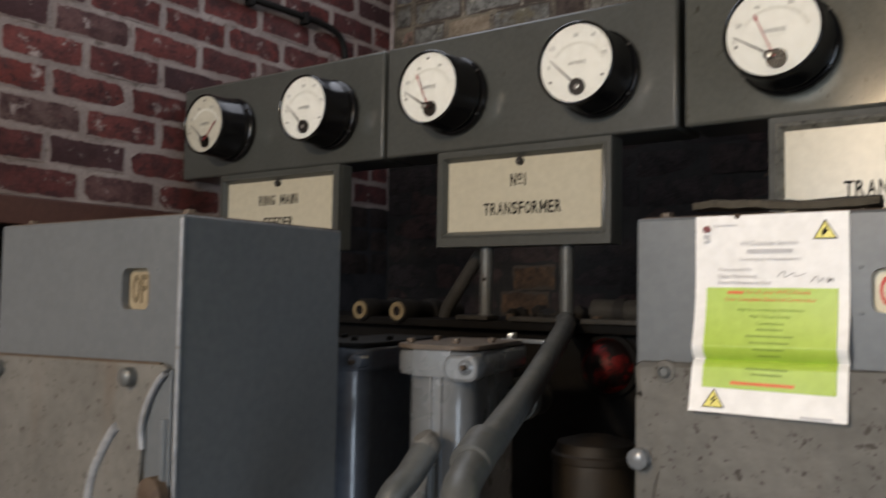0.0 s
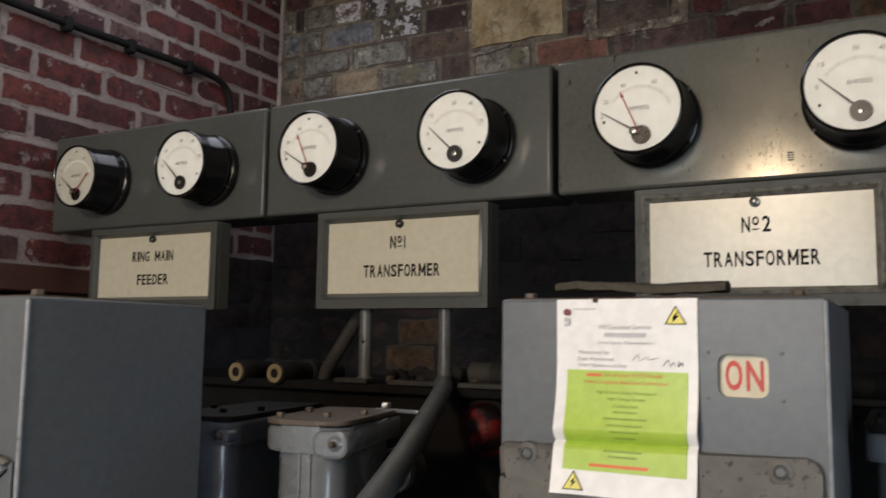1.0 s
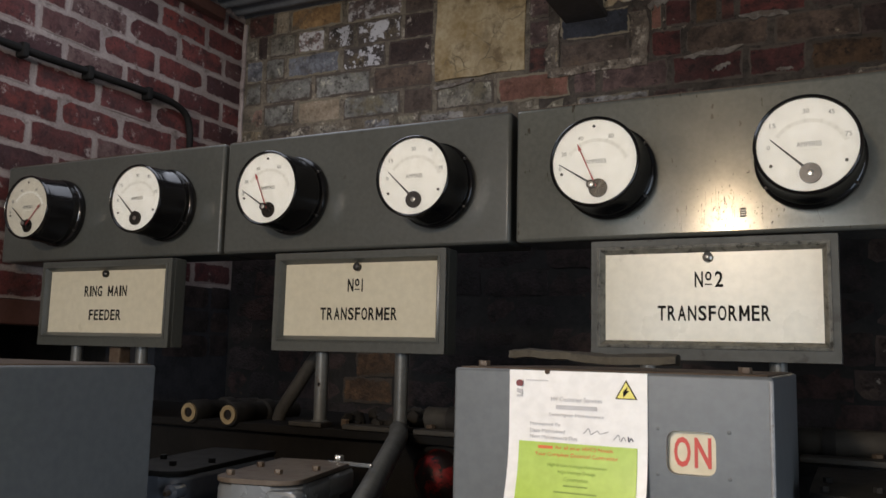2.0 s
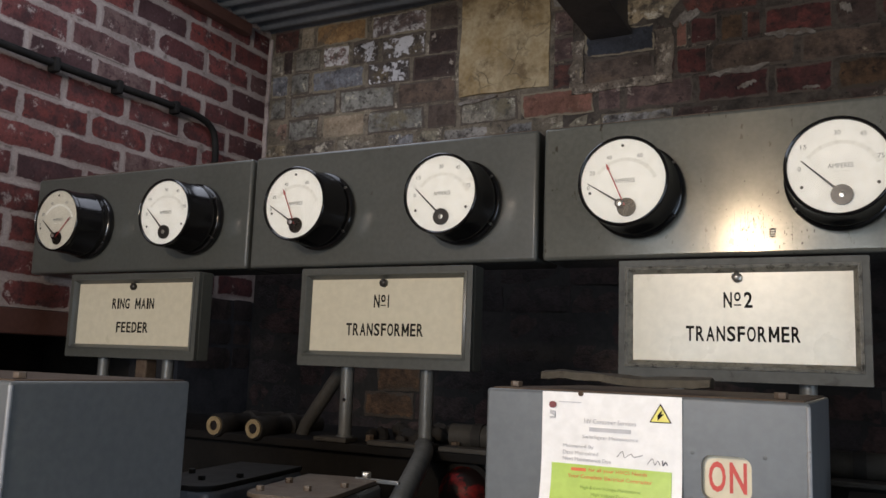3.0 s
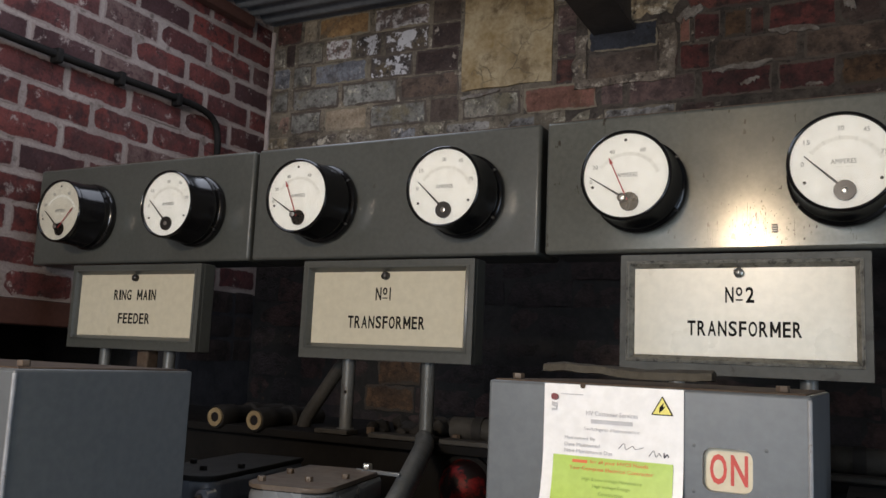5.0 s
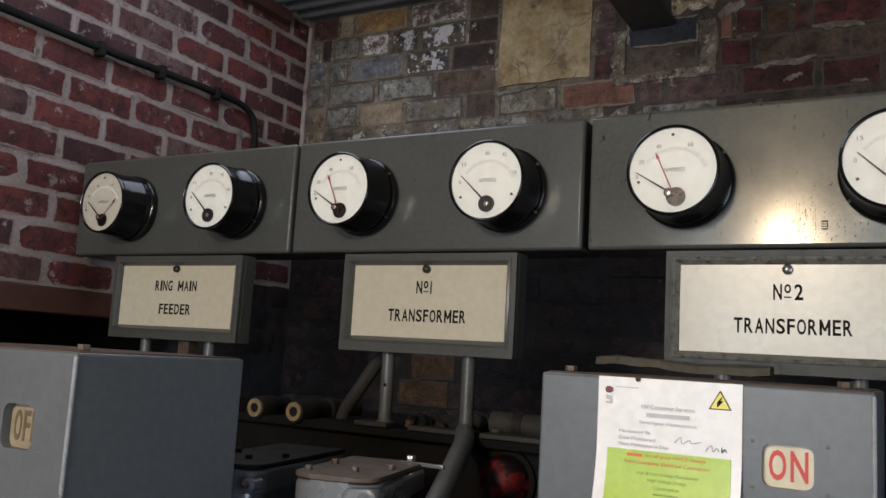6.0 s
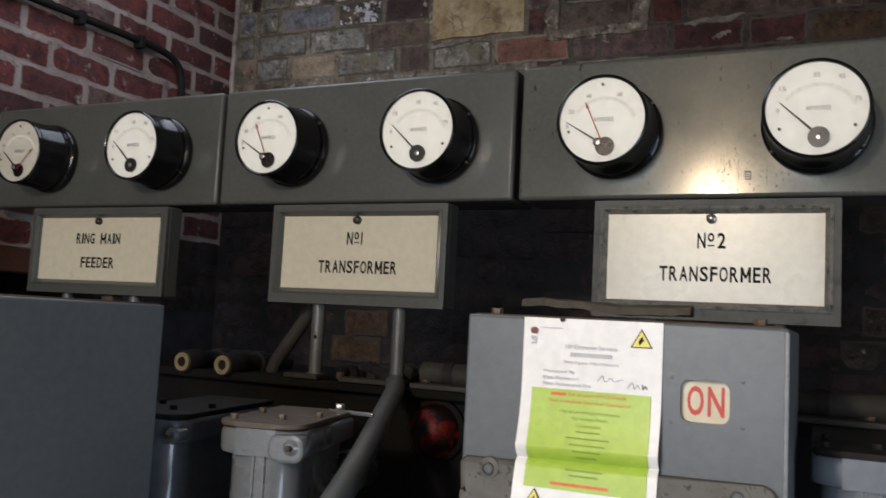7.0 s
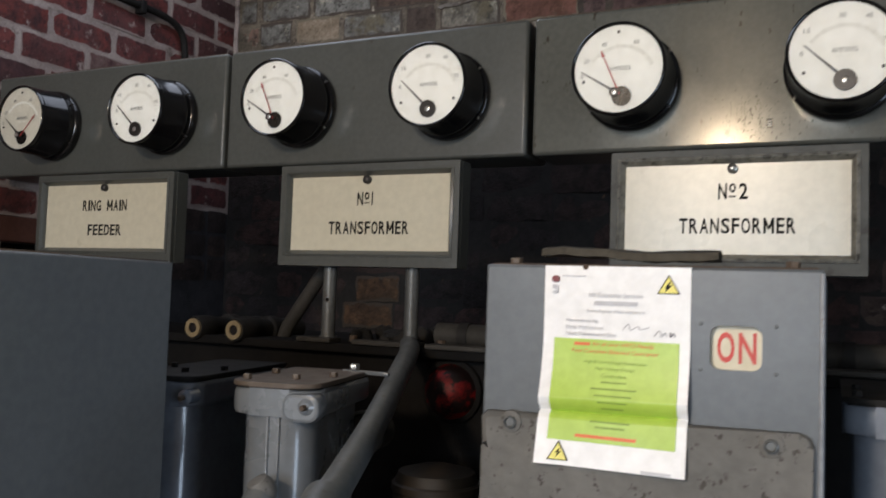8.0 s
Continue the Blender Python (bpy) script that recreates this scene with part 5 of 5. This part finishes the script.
for nm, mt in (("old", OLDBRICK), ("soot", SOOTBRICK), ("white", WHITED), ("blue", BLUEBRICK), ("buff", BUFF), ("pale", PALE), ("pink", PINK), ("black", SHADE_BRICK), ("amber", AMBER), ("slate", SLATE), ("grey", GREYED), ("brown", BROWNED), ("plum", PLUM), ("maroon", MAROON_BRICK), ("blot", BLOTTED)):
    kinds[nm] = [brick_mesh("brick", 90 + k + len(nm) * 7, 0.214, 0.0845, 0.035, mt, 0.0058) for k in range(4)]
# bricks that stand out: course number from the roof, from x, to x, kind
SPECIAL = [(0, -2.150, -2.030, "soot"), (0, -2.022, -1.960, "pale"), (0, -1.953, -1.722, "buff"), (0, -1.703, -1.469, "white"), (0, -1.460, -1.345, "brown"),
           (1, -2.100, -2.055, "soot"), (1, -2.045, -1.925, "grey"), (1, -1.913, -1.792, "white"), (1, -1.781, -1.665, "blot"), (1, -1.656, -1.470, "blot"), (1, -1.460, -1.345, "soot"),
           (2, -2.150, -2.070, "slate"), (2, -2.060, -1.970, "grey"), (2, -1.961, -1.723, "slate"), (2, -1.711, -1.530, "blot"), (2, -1.520, -1.350, "soot"),
           (3, -2.150, -2.075, "grey"), (3, -2.055, -1.840, "grey"), (3, -1.830, -1.588, "grey"), (3, -1.580, -1.345, "brown"),
           (4, -2.060, -1.915, "grey"), (4, -1.901, -1.713, "pale"), (4, -1.703, -1.467, "grey"), (4, -1.455, -1.340, "brown"), (4, -1.330, -1.115, "grey"), (4, -1.105, -0.855, "pink"), (4, -0.845, -0.770, "plum"),
           (2, -0.890, -0.665, "blue"), (3, -0.890, -0.665, "brown"), (1, -0.995, -0.925, "plum"), (2, -0.995, -0.925, "plum"), (3, -0.995, -0.925, "soot"),
           (2, -0.602, -0.568, "pink"), (2, -0.560, -0.480, "maroon"), (2, -0.471, -0.405, "amber"), (2, -0.398, -0.358, "soot"), (2, -0.350, -0.166, "maroon"),
           (3, -0.602, -0.510, "maroon"), (3, -0.500, -0.265, "brown"), (3, -0.255, -0.030, "brown"),
           (4, -0.760, -0.550, "plum"), (4, -0.540, -0.335, "maroon"), (4, -0.325, -0.170, "maroon"), (4, -0.160, 0.030, "amber"),
           # orange pair left lighter than the shade-dark courses around it
           (14, -1.61, -1.44, "amber"), (15, -1.66, -1.46, "amber")]
TOP = 2.930 + COURSE / 2
for c in range(-1, 19):
    zc = TOP - COURSE * c
    taken = [(a, b, n) for k, a, b, n in SPECIAL if k == c]
    if zc > 2.66:
        taken.append((-1.340, -1.003, None))
    taken = sorted(taken) + [(0.75, 9.0, None)]
    x = LX + 0.003
    first = True
    for a, b, n in taken:
        while x < min(a, 0.75) - 0.02:
            ln = rb.choice((0.226, 0.226, 0.232, 0.112, 0.218)) if not (first and c % 2) else 0.105
            first = False
            x1 = x + ln
            if a - x1 < 0.07:
                x1 = a if a - x < 0.29 else (x + a) / 2
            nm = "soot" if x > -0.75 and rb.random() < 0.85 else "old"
            if x > -1.3 and x < -0.75 and rb.random() < 0.4:
                nm = "soot"
            if nm == "old" and rb.random() < 0.08:
                nm = "buff"
            # courses below the panel tops: shade put into the brick colour
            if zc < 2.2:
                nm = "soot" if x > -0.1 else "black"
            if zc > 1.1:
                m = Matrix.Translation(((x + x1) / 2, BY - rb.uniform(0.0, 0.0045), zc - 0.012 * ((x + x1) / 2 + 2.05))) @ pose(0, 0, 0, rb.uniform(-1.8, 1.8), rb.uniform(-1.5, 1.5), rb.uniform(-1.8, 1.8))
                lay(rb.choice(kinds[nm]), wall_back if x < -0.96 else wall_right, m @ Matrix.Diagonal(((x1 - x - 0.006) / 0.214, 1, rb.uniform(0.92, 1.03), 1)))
            x = x1
        if n:
            m = Matrix.Translation(((a + b) / 2, BY - 0.004, zc - 0.012 * ((a + b) / 2 + 2.05)))
            lay(rb.choice(kinds[n]), wall_back if a < -0.96 else wall_right, m @ Matrix.Diagonal(((b - a - 0.006) / 0.214, 1, 1, 1)))
        x = max(x, b)
# the crazed stone block let into the wall
stone = brick_mesh("stone", 7, 0.322, 0.350, 0.05, STONE, 0.006)
so = new("stone", stone)
so.parent = wall_back
so.matrix_basis = Matrix.Translation((-1.171, BY - 0.008, 2.838))
# pale mortar dragged round the blue brick, and the pointed corner of the two walls
rm = random.Random(3)
for x0, x1, z0, z1, proud in ((-0.935, -0.892, 2.645, 2.80, 0.0045), (-0.664, -0.610, 2.640, 2.80, 0.0052), (-0.930, -0.612, 2.622, 2.650, 0.0060)):
    n = 9
    lo, hi = [], []
    for k in range(n + 1):
        if z1 - z0 > x1 - x0:
            z = z0 + (z1 - z0) * k / n
            lo.append((x0 + rm.uniform(-0.010, 0.010), z))
            hi.append((x1 + rm.uniform(-0.006, 0.006), z))
        else:
            x = x0 + (x1 - x0) * k / n
            lo.append((x, z1 + rm.uniform(-0.005, 0.005)))
            hi.append((x, z0 + rm.uniform(-0.005, 0.005)))
    part("mortar_patch", prism(lo + hi[::-1], BY - proud, BY + 0.003, "xz", 0.002), MORTAR_PATCH, wall_right)
# ragged smears of pale mortar trowelled over the bricks
for x0, x1, z0, z1 in ((-0.505, -0.335, 2.624, 2.650), (-0.348, -0.212, 2.716, 2.744), (-0.425, -0.372, 2.580, 2.602), (-0.250, -0.205, 2.552, 2.570),
                       (-0.610, -0.530, 2.800, 2.850), (-1.335, -1.190, 2.630, 2.652), (-0.150, -0.118, 2.760, 2.800)):
    n, rise = 11, rm.uniform(-0.25, 0.35) * (z1 - z0)
    lo, hi = [], []
    for k in range(n + 1):
        u = k / n
        full = math.sin(math.pi * (0.06 + 0.88 * u)) ** 0.6
        mid = (z0 + z1) / 2 + rise * (2 * u - 1) + rm.uniform(-0.2, 0.2) * (z1 - z0)
        half = 0.5 * (z1 - z0) * full * rm.uniform(0.35, 1.0)
        lo.append((x0 + (x1 - x0) * u, mid - half))
        hi.append((x0 + (x1 - x0) * u, mid + half))
    part("mortar_smear", prism(lo + hi[::-1], BY - 0.0062, BY + 0.003, "xz", 0.0012), SMEAR, wall_back if x0 < -0.96 else wall_right)
fillet = tube([(LX + 0.002 + rm.uniform(-0.003, 0.003), BY - 0.003 + rm.uniform(-0.003, 0.003), 2.15 + 0.04 * k) for k in range(22)], 0.010, 10)
structure("corner_pointing", fillet, MORTAR, "pale mortar pointing in the corner of the walls", "mortar")
